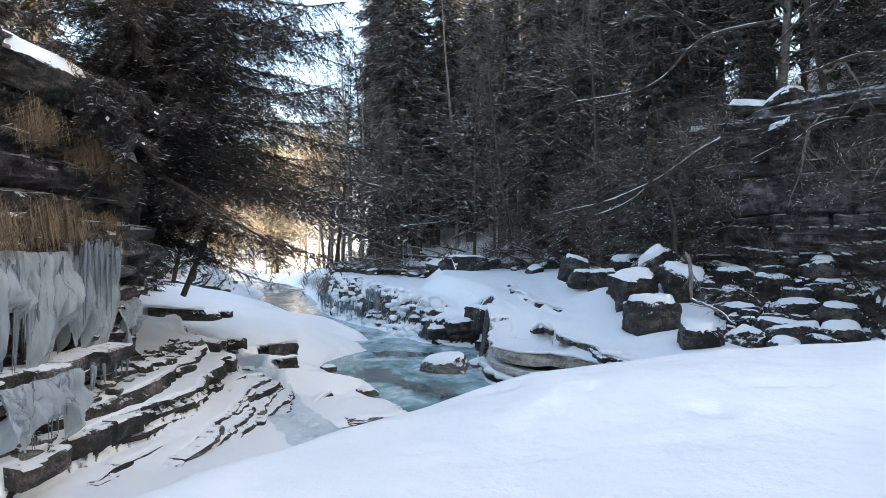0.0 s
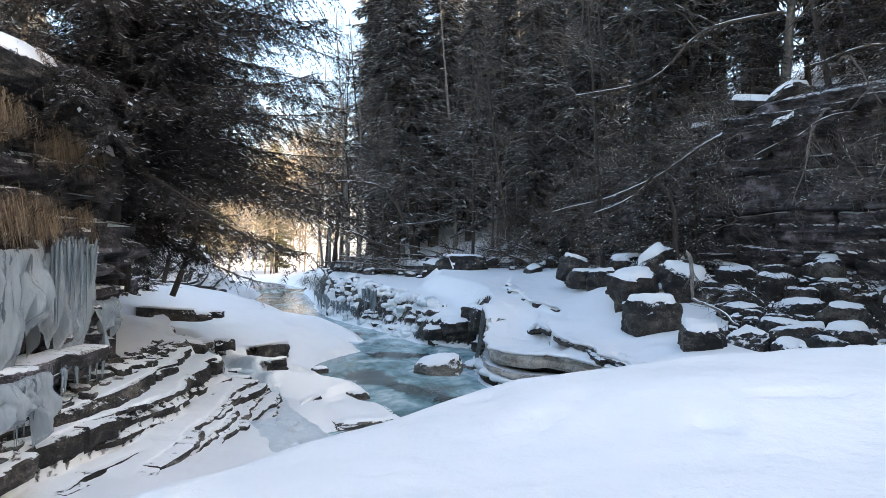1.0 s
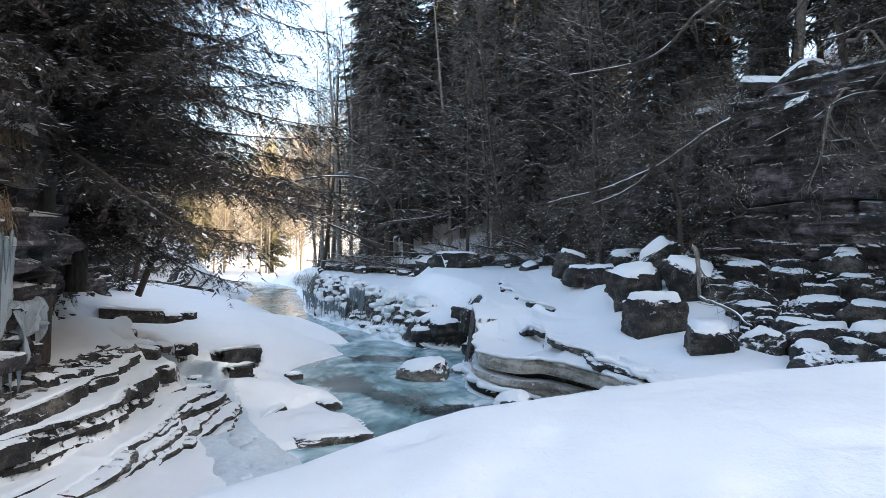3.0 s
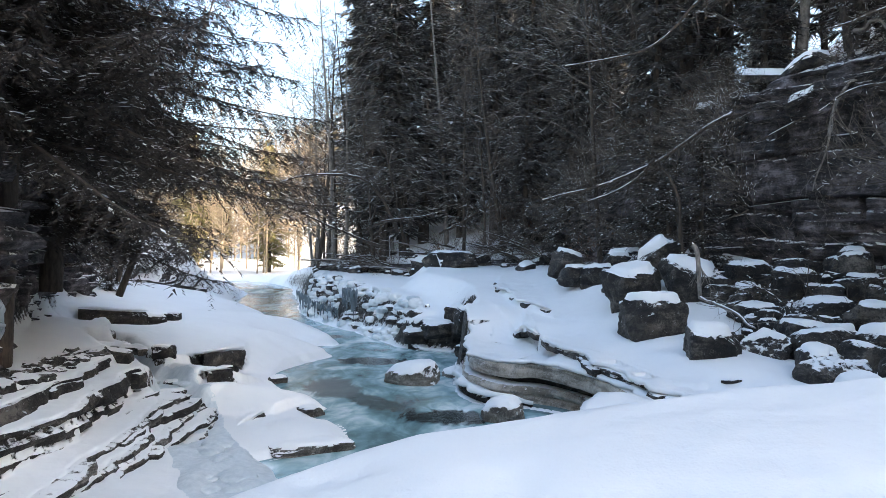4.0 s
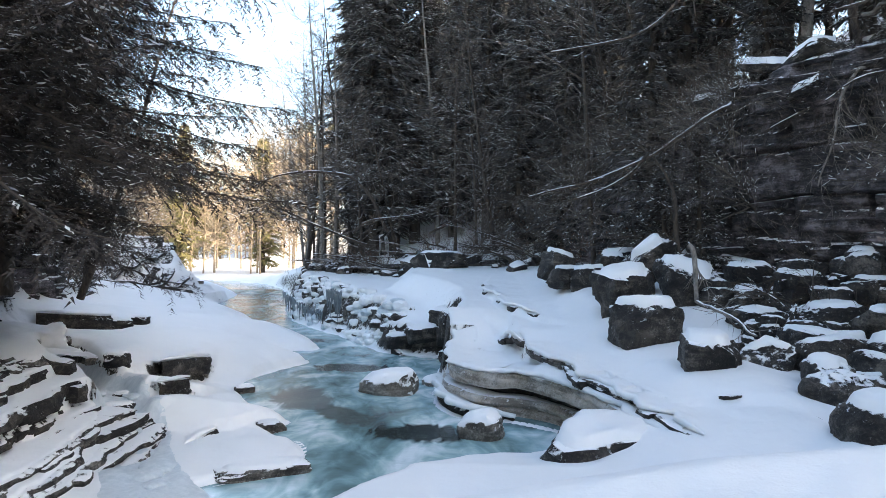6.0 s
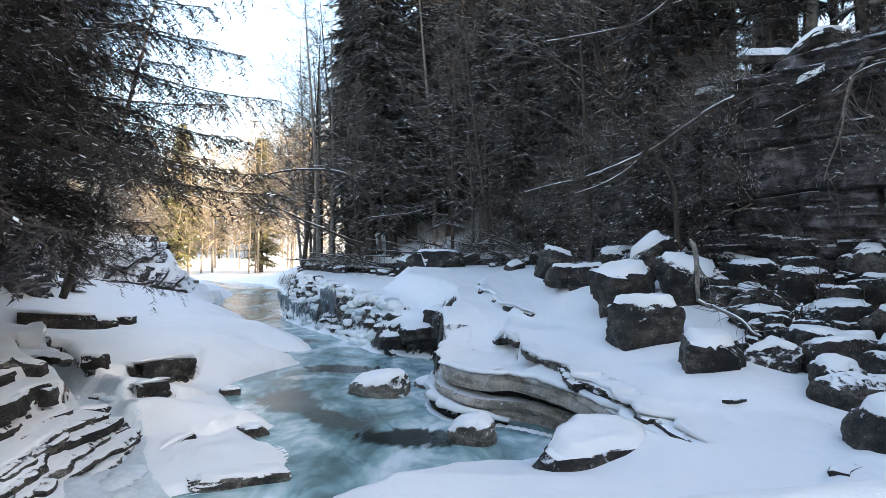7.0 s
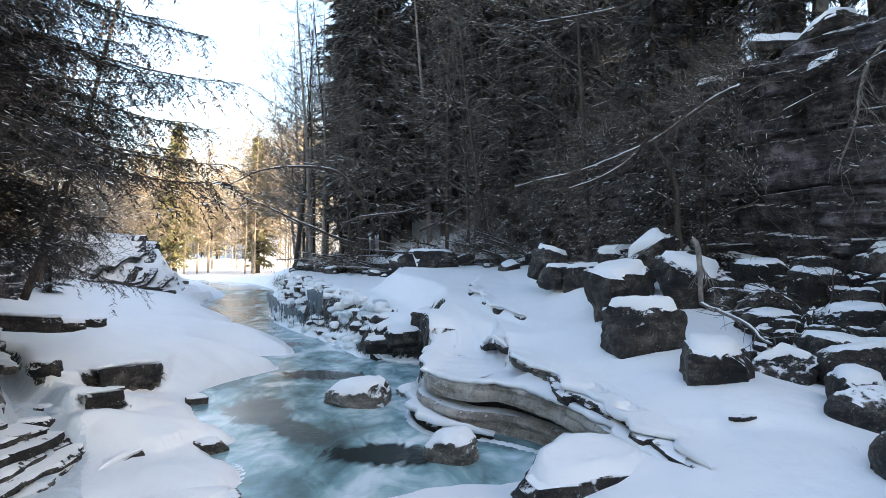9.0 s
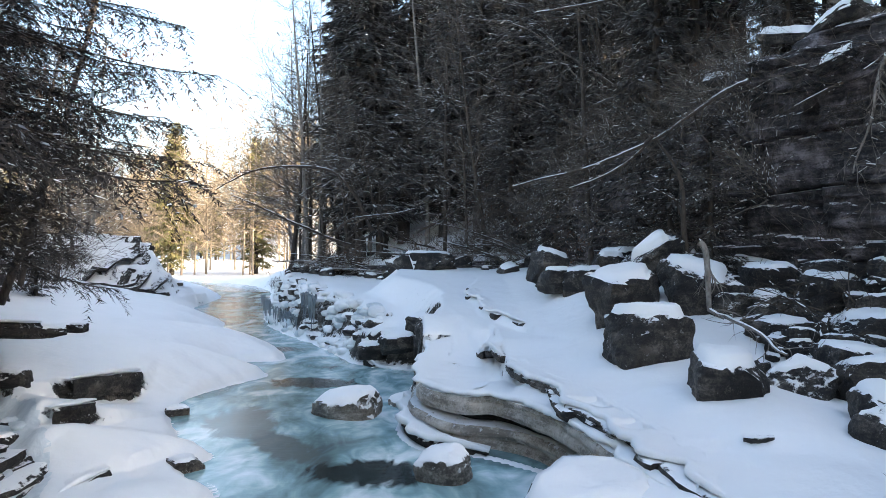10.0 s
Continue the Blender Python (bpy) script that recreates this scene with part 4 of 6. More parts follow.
for k, (line, stations, heights, thick, tone) in enumerate(LEDGES):
    z_at = height_of(stations, heights)
    base = thing("rock_ledge", "layered limestone ledge with snow on its step" if tone else "thick dark limestone ledge with snow on its step", "rock ledge", "ledges below the cliff", at=(0, 0, 0))
    if k == 1:
        bed("dark_bed", line, z_at, 1, base, thick * 0.9, 0.10, 0.6, 140 + k, BOULDER, 0.02, 0.14, rows=12)
        block_run(line, z_at, 1, base, thick * 0.62, 0.14, 0.5, 150 + k, BOULDER, 0.03, (0.3, 1.0), 0.17, skip=0.35)
    else:
        bed("rock_bed", line, z_at, 1, base, thick * 1.1, 0.14, 0.6, 140 + k, LIMESTONE if k % 2 else BOULDER, 0.015, 0.07)
        block_run(line, z_at, 1, base, thick, 0.17, 0.5, 150 + k, LIMESTONE if k % 2 else BOULDER, 0.02, (0.25, 0.9), 0.12, skip=0.55)


def blend_right(p):
    return ground_height(p[:, 0], p[:, 1])


base = thing("rock_shelf", "carved layered limestone shelf, undercut by the river, snow on top", "rock ledge", at=(0, 0, 0))
z_rim, z_up, z_low, z_foot = [height_of(q[1], q[2]) for q in (RIM, UPPER, LOW_STEP, FOOT_SLAB)]
bed("rim_bed", RIM[0], z_rim, -1, base, 0.34, 0.04, 1.0, 171, PALE, 0.02, 0.05, "pale water-worn rim")
# set-back bed in dark rock colour, deepening the shade of the undercut
bed("dark_seam", RIM[0], z_rim, -1, base, 0.26, -0.34, 1.0, 172, BOULDER, 0.34, 0.04, "undercut bed, darkened as shade below the rim", 5)
bed("low_bed", LOW_STEP[0], z_low, -1, base, 0.20, 0.03, 0.9, 173, PALE, 0.0, 0.035, "pale lower step", 6)
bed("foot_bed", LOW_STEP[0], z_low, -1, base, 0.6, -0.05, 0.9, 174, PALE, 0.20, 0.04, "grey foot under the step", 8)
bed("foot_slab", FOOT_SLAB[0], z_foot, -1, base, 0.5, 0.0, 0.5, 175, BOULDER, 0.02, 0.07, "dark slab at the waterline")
bed("upper_bed", UPPER[0], z_up, -1, base, 0.2, 0.03, 0.5, 176, LIMESTONE, 0.02, 0.09, "broken upper bed")
block_run(UPPER[0], z_up, -1, base, 0.16, 0.10, 0.4, 177, BOULDER, 0.03, (0.3, 1.1), 0.12, skip=0.25)
snow_lip(RIM[0], z_rim, -1, base, 0.85, 0.02, 0.12, 178, blend_right)
snow_lip(UPPER[0], z_up, -1, base, 0.5, 0.04, 0.11, 179, blend_right)
snow_lip(FOOT_SLAB[0], z_foot, -1, base, 0.40, 0.05, 0.15, 180)
# broken edges of the terrace and the low ledge upstream
for pts, thick, seed in EDGES + [([(1.6, 26.75), (0.7, 27.15), (-0.1, 27.55), (-0.8, 28.0)], 0.36, 182)]:
    line = resample(pts, 0.1, 0.22, seed)
    tang = np.gradient(line, axis=0)
    tang /= np.hypot(*tang.T)[:, None]
    inner_pts = line + np.stack([tang[:, 1], -tang[:, 0]], 1) * 0.25
    tops = ground_height(inner_pts[:, 0], inner_pts[:, 1]) + 0.01
    stations = np.concatenate([[0], np.cumsum(np.hypot(*np.diff(line, axis=0).T))])
    z_at = height_of(stations, np.convolve(np.pad(tops, 4, mode="edge"), np.ones(9) / 9, "valid"))
    base = thing("rock_ledge", "thin dark limestone edge breaking out of the snow", "rock ledge", "ledges of the terrace", at=(0, 0, 0))
    block_run(line, z_at, -1, base, thick, 0.03, 0.22, seed + 20, BOULDER, 0.03, (0.3, 1.0), 0.09)
    if seed == 182:
        block_run(line, z_at, -1, base, 0.6, 0.14, 0.5, seed + 21, BOULDER, 0.40, (0.5, 1.2), 0.12)
    if seed != 186:
        snow_lip(line, z_at, -1, base, 0.35, 0.07, 0.10, seed + 30, blend_right)
for (pts, thick, seed), (line, _) in zip(LEFT_EDGES, LEFT_CRACKS):
    tang = np.gradient(line, axis=0)
    tang /= np.hypot(*tang.T)[:, None]
    inner_pts = line + np.stack([tang[:, 1], -tang[:, 0]], 1) * 0.60
    tops = ground_height(inner_pts[:, 0], inner_pts[:, 1])
    stations = np.concatenate([[0], np.cumsum(np.hypot(*np.diff(line, axis=0).T))])
    z_at = height_of(stations, np.convolve(np.pad(tops, 6, mode="edge"), np.ones(13) / 13, "valid"))
    base = thing("rock_ledge", "dark limestone slab jutting out of the snow shelf", "rock ledge", "slabs of the snow shelf", at=(0, 0, 0))
    if seed < 195:
        bed("slab", line, z_at, -1, base, thick * 0.9, 0.05, 0.75, seed, BOULDER, 0.03, 0.07)
        bed("slab_foot", line, z_at, -1, base, 0.4, -0.12, 0.5, seed + 7, BOULDER, thick * 0.9, 0.05)
    else:
        block_run(line, z_at, -1, base, thick, 0.03, 0.22, seed + 20, BOULDER, 0.03, (0.2, 0.6), 0.12, skip=0.3)
    snow_lip(line, z_at, -1, base, 0.62, 0.04, 0.10, seed + 30, blend_right)
for k, (line, stations, heights, thick, tone) in enumerate(OUTCROP[:5]):
    base = thing("rock_ledge", "dark layered rock steps of a snowy outcrop", "rock ledge", "ledges of the outcrop", at=(0, 0, 0))
    tops = np.array([gz(*p) for p in line]) + 0.12
    s_line = np.concatenate([[0], np.cumsum(np.hypot(*np.diff(line, axis=0).T))])
    z_at = height_of(s_line, tops)
    for layer in range(3):
        block_run(line, z_at, 1, base, 0.24, 0.25 - 0.12 * layer, 1.2, 240 + 3 * k + layer, BOULDER, 0.20 * layer, (0.8, 3.0), 0.35, skip=0.28)
# shelf of rock below the icicles
line, stations, heights, _, _ = ledge([(-6.5, 8.0, 1.95), (-6.2, 9.6, 2.0), (-6.1, 11.2, 2.05), (-6.15, 12.6, 2.1)], 0.1, 0.3, 135, 0.3, 1)
base = thing("rock_ledge", "projecting grey ledge of the cliff glazed with ice", "rock ledge", "ledges below the cliff", at=(0, 0, 0))
block_run(line, height_of(stations, heights), 1, base, 0.28, 0.0, 0.8, 260, CLIFF, 0.0, (0.4, 1.2), 0.16)
block_run(line, height_of(stations, heights), 1, base, 0.22, -0.12, 0.8, 261, CLIFF, 0.28, (0.4, 1.2), 0.14)


# bare frozen earth under the western cliff
def earth_strip():
    ys = np.arange(9.4, 17.2, 0.07)
    foot = np.interp(ys, left_cliff[:22, 1], left_cliff[:22, 0])
    wide = 0.62 + 0.45 * fbm(ys / 0.9, ys * 0, 1400, 3)
    m = 14
    verts = []
    for y, x0, w in zip(ys, foot, wide):
        for q in np.linspace(-0.25, 1, m):
            x = x0 + max(w, 0.15) * q
            verts.append((x, y, gz(x, y) + 0.035 * (1 - max(q, 0) ** 3) - 0.012 + 0.03 * float(fbm(x / 0.12, y / 0.12, 1401, 2))))
    i = np.arange(len(ys) - 1)[:, None] * m + np.arange(m - 1)[None, :]
    f = np.stack([i, i + 1, i + 1 + m, i + m], -1).reshape(-1, 4)
    single("earth_strip", mesh_of("earth_strip", verts, f.tolist(), EARTH), "bare brown frozen earth under the cliff", "ground", kind="structure")


earth_strip()


# ---- ice ----
def icicle_mesh(length, radius, seed):
    rng = random.Random(seed)
    verts, faces = [], []
    n, sides = 9, 7
    for i in range(n):
        t = i / (n - 1)
        r = min(1.0, 0.25 + 7 * t) * radius * (1 - t) ** 0.8 * (1 + 0.10 * math.sin(t * 23 + seed)) + 0.004
        for k in range(sides):
            a = 2 * math.pi * k / sides
            verts.append((r * math.cos(a) + 0.02 * math.sin(3 * t + seed), r * math.sin(a), -length * t))
    for i in range(n - 1):
        for k in range(sides):
            a, b = i * sides + k, i * sides + (k + 1) % sides
            faces.append((a, a + sides, b + sides, b))
    faces.append(tuple(range(sides)))
    return mesh_of("icicle", verts, faces, ICE)


ICICLES = [icicle_mesh(1.0, 0.035 + 0.007 * k, 900 + k) for k in range(6)]


def icicle_row(a, b, count, long, seed, label, fat=1.0):
    rng = random.Random(seed)
    base = thing("icicle_cluster", label, "icicles", "icicles of the gorge", at=a)
    for k in range(count):
        t = (k + rng.random()) / count
        p = Vector(a).lerp(Vector(b), t) - Vector(a)
        ob = part("icicle", ICICLES[rng.randrange(6)], base)
        ln = long * rng.uniform(0.3, 1.0) ** 2
        w = fat * rng.uniform(0.3, 0.9)
        ob.matrix_basis = Matrix.Translation(p + Vector((rng.uniform(-0.12, 0.12), rng.uniform(-0.08, 0.08), rng.uniform(-0.18, 0.02)))) @ Matrix.Diagonal((w, w, ln, 1))


for k, (a, b, n, ln, fat) in enumerate((
        ((-6.45, 9.4, 3.8), (-6.35, 11.0, 3.9), 34, 1.9, 1.0), ((-6.05, 9.2, 1.95), (-5.95, 11.3, 2.0), 36, 1.0, 0.8), ((-6.5, 9.6, 3.1), (-6.45, 11.2, 3.0), 20, 1.2, 0.9),
        ((-6.45, 11.5, 4.1), (-6.3, 12.7, 4.1), 34, 1.6, 0.9), ((-6.1, 11.4, 2.0), (-6.05, 12.5, 2.05), 26, 0.55, 0.8),
        
        ((-3.45, 33.6, 2.05), (-4.3, 35.0, 2.1), 40, 1.9, 1.4), ((-4.6, 35.4, 1.0), (-6.6, 38.8, 1.2), 50, 1.0, 1.3), ((0.6, 38.6, 3.9), (-0.4, 39.4, 3.9), 24, 1.0, 1.5), ((-6.9, 39.4, 1.3), (-8.6, 43.6, 1.5), 30, 1.3, 1.5))):
    icicle_row(a, b, n, ln, 700 + k, "hanging white-blue icicles on the rock edge", fat)



def ice_curtain(a, b, top, bottom, seed, label):
    """A ribbed frozen fall draped over the rock, ending in ragged columns."""
    a, b = Vector(a), Vector(b)
    along = (b - a).normalized()
    out = Vector((along.y, -along.x, 0))
    st = np.arange(0, (b - a).length, 0.035)
    rows = 34
    S, U = np.meshgrid(st, np.linspace(0, 1, rows))
    reach = (top - bottom) * (0.45 + 0.55 * smooth01(0.5 + 1.3 * fbm(st / 0.22, st * 0, seed, 3)))
    Z = top - U * reach[None] + 0.06 * fbm(S / 0.3, S * 0, seed + 1, 2)
    rib = np.abs(fbm(S / 0.11 + 0.6 * U, U * 1.2, seed + 2, 3)) + 0.8 * np.abs(fbm(S / 0.35, U * 1.5, seed + 3, 2))
    O = (0.05 + 0.42 * rib) * (0.35 + 0.9 * np.sqrt(U)) * (1 - 0.9 * smooth01((U - 0.75) / 0.25)) + 0.14 * np.abs(fbm(S / 0.4, Z / 0.45, seed + 4, 3))
    V = np.stack([a.x + along.x * S + out.x * O, a.y + along.y * S + out.y * O, Z], -1).reshape(-1, 3)
    n = len(st)
    i = np.arange(n - 1)[None, :] + n * np.arange(rows - 1)[:, None]
    f = np.stack([i, i + 1, i + 1 + n, i + n], -1).reshape(-1, 4)
    single("ice_curtain", mesh_of("ice_curtain", V, f, CURTAIN_ICE), label, "ice", "ice curtains of the cliff")


for k, (a, b, top, bottom) in enumerate((((-6.55, 8.8, 0), (-6.45, 11.15, 0), 3.85, 1.75), ((-6.10, 8.8, 0), (-6.0, 10.7, 0), 1.95, 0.75), ((-6.72, 11.3, 0), (-6.5, 12.9, 0), 4.0, 2.0), ((-6.6, 13.0, 0), (-6.5, 13.7, 0), 2.9, 1.6))):
    ice_curtain(a, b, top, bottom, 1200 + 10 * k, "milky frozen fall draped over the cliff ledge")

# frozen lumps of the ice wall
LUMP = [rock_mesh(1, 1, 1, 950 + k, 3.0, 7, 3, (SNOW, SNOW, GROUND, STREAM_ICE, SNOW, SNOW)[k]) for k in range(6)]
rng = random.Random(77)
wall_line = resample([(-0.5, 28.3), (-1.7, 29.9), (-3.9, 33.9), (-6.6, 38.6), (-8.5, 43.8)], 0.1)
for k in range(270):
    t = 0.06 + 0.94 * rng.random() ** 1.3
    p = wall_line[int(t * (len(wall_line) - 1))]
    up = rng.random()
    x, y = p[0] + 0.15 + 1.3 * up * 0.8, p[1] + 1.3 * up * 0.45
    sz = rng.uniform(0.2, 0.6)
    ob = single("ice_lump", LUMP[k % 6], "snow-crusted lump of ice on the frozen bank", "rock", "ice lumps of the frozen bank")
    ob.matrix_basis = pose(x, y, gz(x, y) - sz * 0.3, 0, 0, rng.uniform(0, 360)) @ Matrix.Diagonal((sz * rng.uniform(0.8, 1.4), sz, sz * rng.uniform(0.45, 0.75), 1))


# ---- dry grass on the cliff ----
def grass_tuft(at, spread, drop, count, seed):
    rng = random.Random(seed)
    verts, faces = [], []
    for k in range(count):
        p = Vector((rng.uniform(-0.15, 0.1), spread * rng.gauss(0, 0.6), rng.gauss(0, 0.16)))
        out = Vector((rng.uniform(0.2, 1.0), rng.uniform(-0.5, 0.5), 0.4)).normalized()
        ln = drop * rng.uniform(0.15, 1.0)
        w = Vector((0, 0.008, 0))
        a, b, c = p, p + out * ln * 0.35, p + out * ln * 0.5 - Vector((0, 0, ln * rng.uniform(0.4, 0.9)))
        i = len(verts)
        verts.extend((a - w, a + w, b + w, b - w, c))
        faces.extend(((i, i + 1, i + 2, i + 3), (i + 3, i + 2, i + 4)))
    single("grass_tuft", mesh_of("grass_tuft", verts, faces, GRASS, False), "hanging tuft of dry yellow-brown grass on the cliff", "grass", "grass tufts of the cliff", kind="stuff", at=at)


for k, (y, z, sp, dr) in enumerate(((9.6, 4.2, 0.5, 0.8), (10.6, 4.3, 0.6, 0.9), (11.4, 4.35, 0.4, 0.7), (11.9, 5.6, 0.5, 0.8), (12.7, 5.5, 0.4, 0.7), (10.4, 5.9, 0.5, 0.6), (11.2, 6.8, 0.5, 0.5), (12.6, 4.3, 0.3, 0.6), (13.3, 5.4, 0.3, 0.6))):
    grass_tuft((-6.5, y, z), sp, dr, 420, 1000 + k)


# ---- frozen side stream ----
def frozen_stream():
    line = resample(STREAM, 0.12, 0.12, 1100)
    tang = np.gradient(line, axis=0)
    tang /= np.hypot(*tang.T)[:, None]
    nrm = np.stack([tang[:, 1], -tang[:, 0]], 1)
    verts, faces = [], []
    m = 9
    for k, (p, q) in enumerate(zip(line, nrm)):
        half = 0.50 + 0.22 * float(fbm(k * 0.09, 0.3, 1101, 3)) + 0.18 * k / len(line)
        for j in range(m):
            o = (j / (m - 1) * 2 - 1) * half
            x, y = p[0] + q[0] * o, p[1] + q[1] * o
            bulge = 0.26 * max(0.0, float(fbm(x * 1.4, y * 1.4, 1102, 3))) + 0.035
            verts.append((x, y, max(gz(x, y), 0.13) + bulge * (1 - (o / half) ** 4) - 0.01))
    for k in range(len(line) - 1):
        for j in range(m - 1):
            a = k * m + j
            faces.append((a, a + 1, a + m + 1, a + m))
    single("frozen_stream", mesh_of("frozen_stream", verts, faces, STREAM_ICE), "bulging grey-blue ice of a frozen side stream", "ice", kind="structure")


frozen_stream()

# frozen bulges along the side stream
bulges = resample(STREAM[2:], 0.1)
rng = random.Random(1120)
BULGE = [rock_mesh(1, 1, 1, 960 + k, 2.4, 3, 3, STREAM_ICE) for k in range(4)]
for k in range(38):
    p = bulges[rng.randrange(len(bulges))]
    x, y, sz = p[0] + rng.uniform(-0.4, 0.4), p[1] + rng.uniform(-0.2, 0.2), rng.uniform(0.25, 0.6)
    ob = single("ice_lump", BULGE[k % 4], "milky rounded bulge of ice on the frozen side stream", "ice", "ice bulges of the side stream")
    ob.matrix_basis = pose(x, y, max(gz(x, y), 0.1) - sz * 0.12, 0, 0, rng.uniform(0, 360)) @ Matrix.Diagonal((sz * rng.uniform(0.8, 1.3), sz, sz * rng.uniform(0.25, 0.5), 1))


# ---- trees ----
def tube(verts, faces, path, radii, sides=5):
    """Adds a tapered tube along points."""
    base = len(verts)
    n = len(path)
    for i, (p, r) in enumerate(zip(path, radii)):
        a, b = path[max(i - 1, 0)], path[min(i + 1, n - 1)]
        d = (b - a).normalized()
        u = d.orthogonal().normalized()
        w = d.cross(u)
        for k in range(sides):
            t = 2 * math.pi * k / sides
            verts.append(p + (u * math.cos(t) + w * math.sin(t)) * r)
    for i in range(n - 1):
        for k in range(sides):
            a, b = base + i * sides + k, base + i * sides + (k + 1) % sides
            faces.append((a, b, b + sides, a + sides))


def ribbon(verts, faces, path, radii, side):
    """A thin twig as a narrow tapering strip."""
    base = len(verts)
    n = len(path)
    for p, r in zip(path[:-1], radii):
        verts.extend((p + side * r, p - side * r))
    verts.append(path[-1])
    for i in range(n - 2):
        a = base + 2 * i
        faces.append((a, a + 1, a + 3, a + 2))
    faces.append((base + 2 * n - 4, base + 2 * n - 3, base + 2 * n - 2))


def blade(verts, faces, p, d, side, ln, wd):
    """A needle twig far off: one pointed facet."""
    i = len(verts)
    verts.extend((p + side * wd, p - side * wd, p + d * ln))
    faces.append((i, i + 1, i + 2))


def spray(verts, faces, p, d, side, ln, wd):
    """A flat, pointed needle twig."""
    i = len(verts)
    verts.extend((p, p + d * ln * 0.45 + side * wd, p + d * ln, p + d * ln * 0.45 - side * wd))
    faces.append((i, i + 1, i + 2, i + 3))


def conifer_meshes(height, reach, seed, gap=0.4, per=6, twigs=22, low=0.08, droop=0.35, size=0.5, snow=0.12):
    rng = random.Random(seed)
    tv, tf, nv, nf, sv, sf = [], [], [], [], [], []
    lean = Vector((rng.uniform(-0.02, 0.02), rng.uniform(-0.02, 0.02), 1))
    trunk = [Vector((lean.x * height * t, lean.y * height * t, height * t)) for t in np.linspace(0, 1, 10)]
    r0 = 0.014 * height + 0.05
    tube(tv, tf, trunk, [r0 * (1 - 0.93 * t) for t in np.linspace(0, 1, 10)], 8)
    z = height * low
    while z < height * 0.985:
        t = z / height
        full = reach * (1 - t) ** 0.75 * min(1, 0.55 + (t - low) * 4)
        for b in range(per):
            a = rng.uniform(0, 2 * math.pi)
            ln = max(0.25, full * rng.uniform(0.35, 1.12))
            p = Vector((lean.x * z, lean.y * z, z + rng.uniform(-0.15, 0.15)))
            out = Vector((math.cos(a), math.sin(a), 0))
            sag = droop * rng.uniform(0.6, 1.3) * (1 - 0.6 * t)
            pts = [p + out * ln * q + Vector((0, 0, ln * (0.12 * q - sag * q ** 1.6 + 0.18 * sag * q ** 4))) for q in (0, 0.25, 0.5, 0.75, 1.0)]
            ribbon(tv, tf, pts, [0.014 + 0.012 * ln * (1 - q) for q in (0, 0.25, 0.5, 0.75, 1.0)], Vector((-out.y, out.x, 0.6)).normalized())
            across = Vector((-out.y, out.x, 0))
            count = max(4, int(twigs * ln / reach + 3))
            for k in range(count):
                q = 0.12 + 0.88 * (k + rng.random()) / count
                i = min(3, int(q * 4))
                f = q * 4 - i
                c = pts[i].lerp(pts[i + 1], f)
                sgn = 1 if k % 2 else -1
                tl = size * rng.uniform(0.55, 1.2) * (0.4 + 0.9 * (1 - abs(q - 0.55)))
                d = (out * rng.uniform(0.35, 0.9) + across * sgn * rng.uniform(0.25, 1.0) + Vector((0, 0, rng.uniform(-0.75, 0.02)))).normalized()
                side = d.cross(Vector((rng.uniform(-0.5, 0.5), rng.uniform(-0.5, 0.5), 1))).normalized()
                blade(nv, nf, c, d, side, tl, tl * 0.12)
                d2 = (d + Vector((rng.uniform(-0.6, 0.6), rng.uniform(-0.6, 0.6), -0.35))).normalized()
                blade(nv, nf, c + d * tl * 0.3, d2, d2.cross(out).normalized() if abs(d2.dot(out)) < 0.99 else side, tl * 0.7, tl * 0.09)
                if rng.random() < snow:
                    up = Vector((0, 0, 0.02))
                    flat = Vector((d.x, d.y, d.z * 0.6)).normalized()
                    spray(sv, sf, c + up, flat, flat.cross(Vector((0, 0, 1))).normalized(), tl * rng.uniform(0.35, 0.9), tl * rng.uniform(0.08, 0.2))
        z += gap * rng.uniform(0.75, 1.25) * (1 - 0.45 * t)
    return (tv, tf), (nv, nf), (sv, sf)


def conifer(height, reach, seed, label, group, at, needles=None, name="spruce", **kw):
    base = thing(name, label, "tree", group, at=at)
    (tv, tf), (nv, nf), (sv, sf) = conifer_meshes(height, reach, seed, **kw)
    part("trunk", mesh_of("trunk", tv, tf, BARK), base)
    part("crown", mesh_of("crown", nv, nf, needles or FROSTED, False), base)
    if sf:
        tagged(part("snow_load", mesh_of("snow_load", sv, sf, SNOW, False), base, "snow lying on the twigs"), kind="stuff")
    return base


FINE = [0.004]


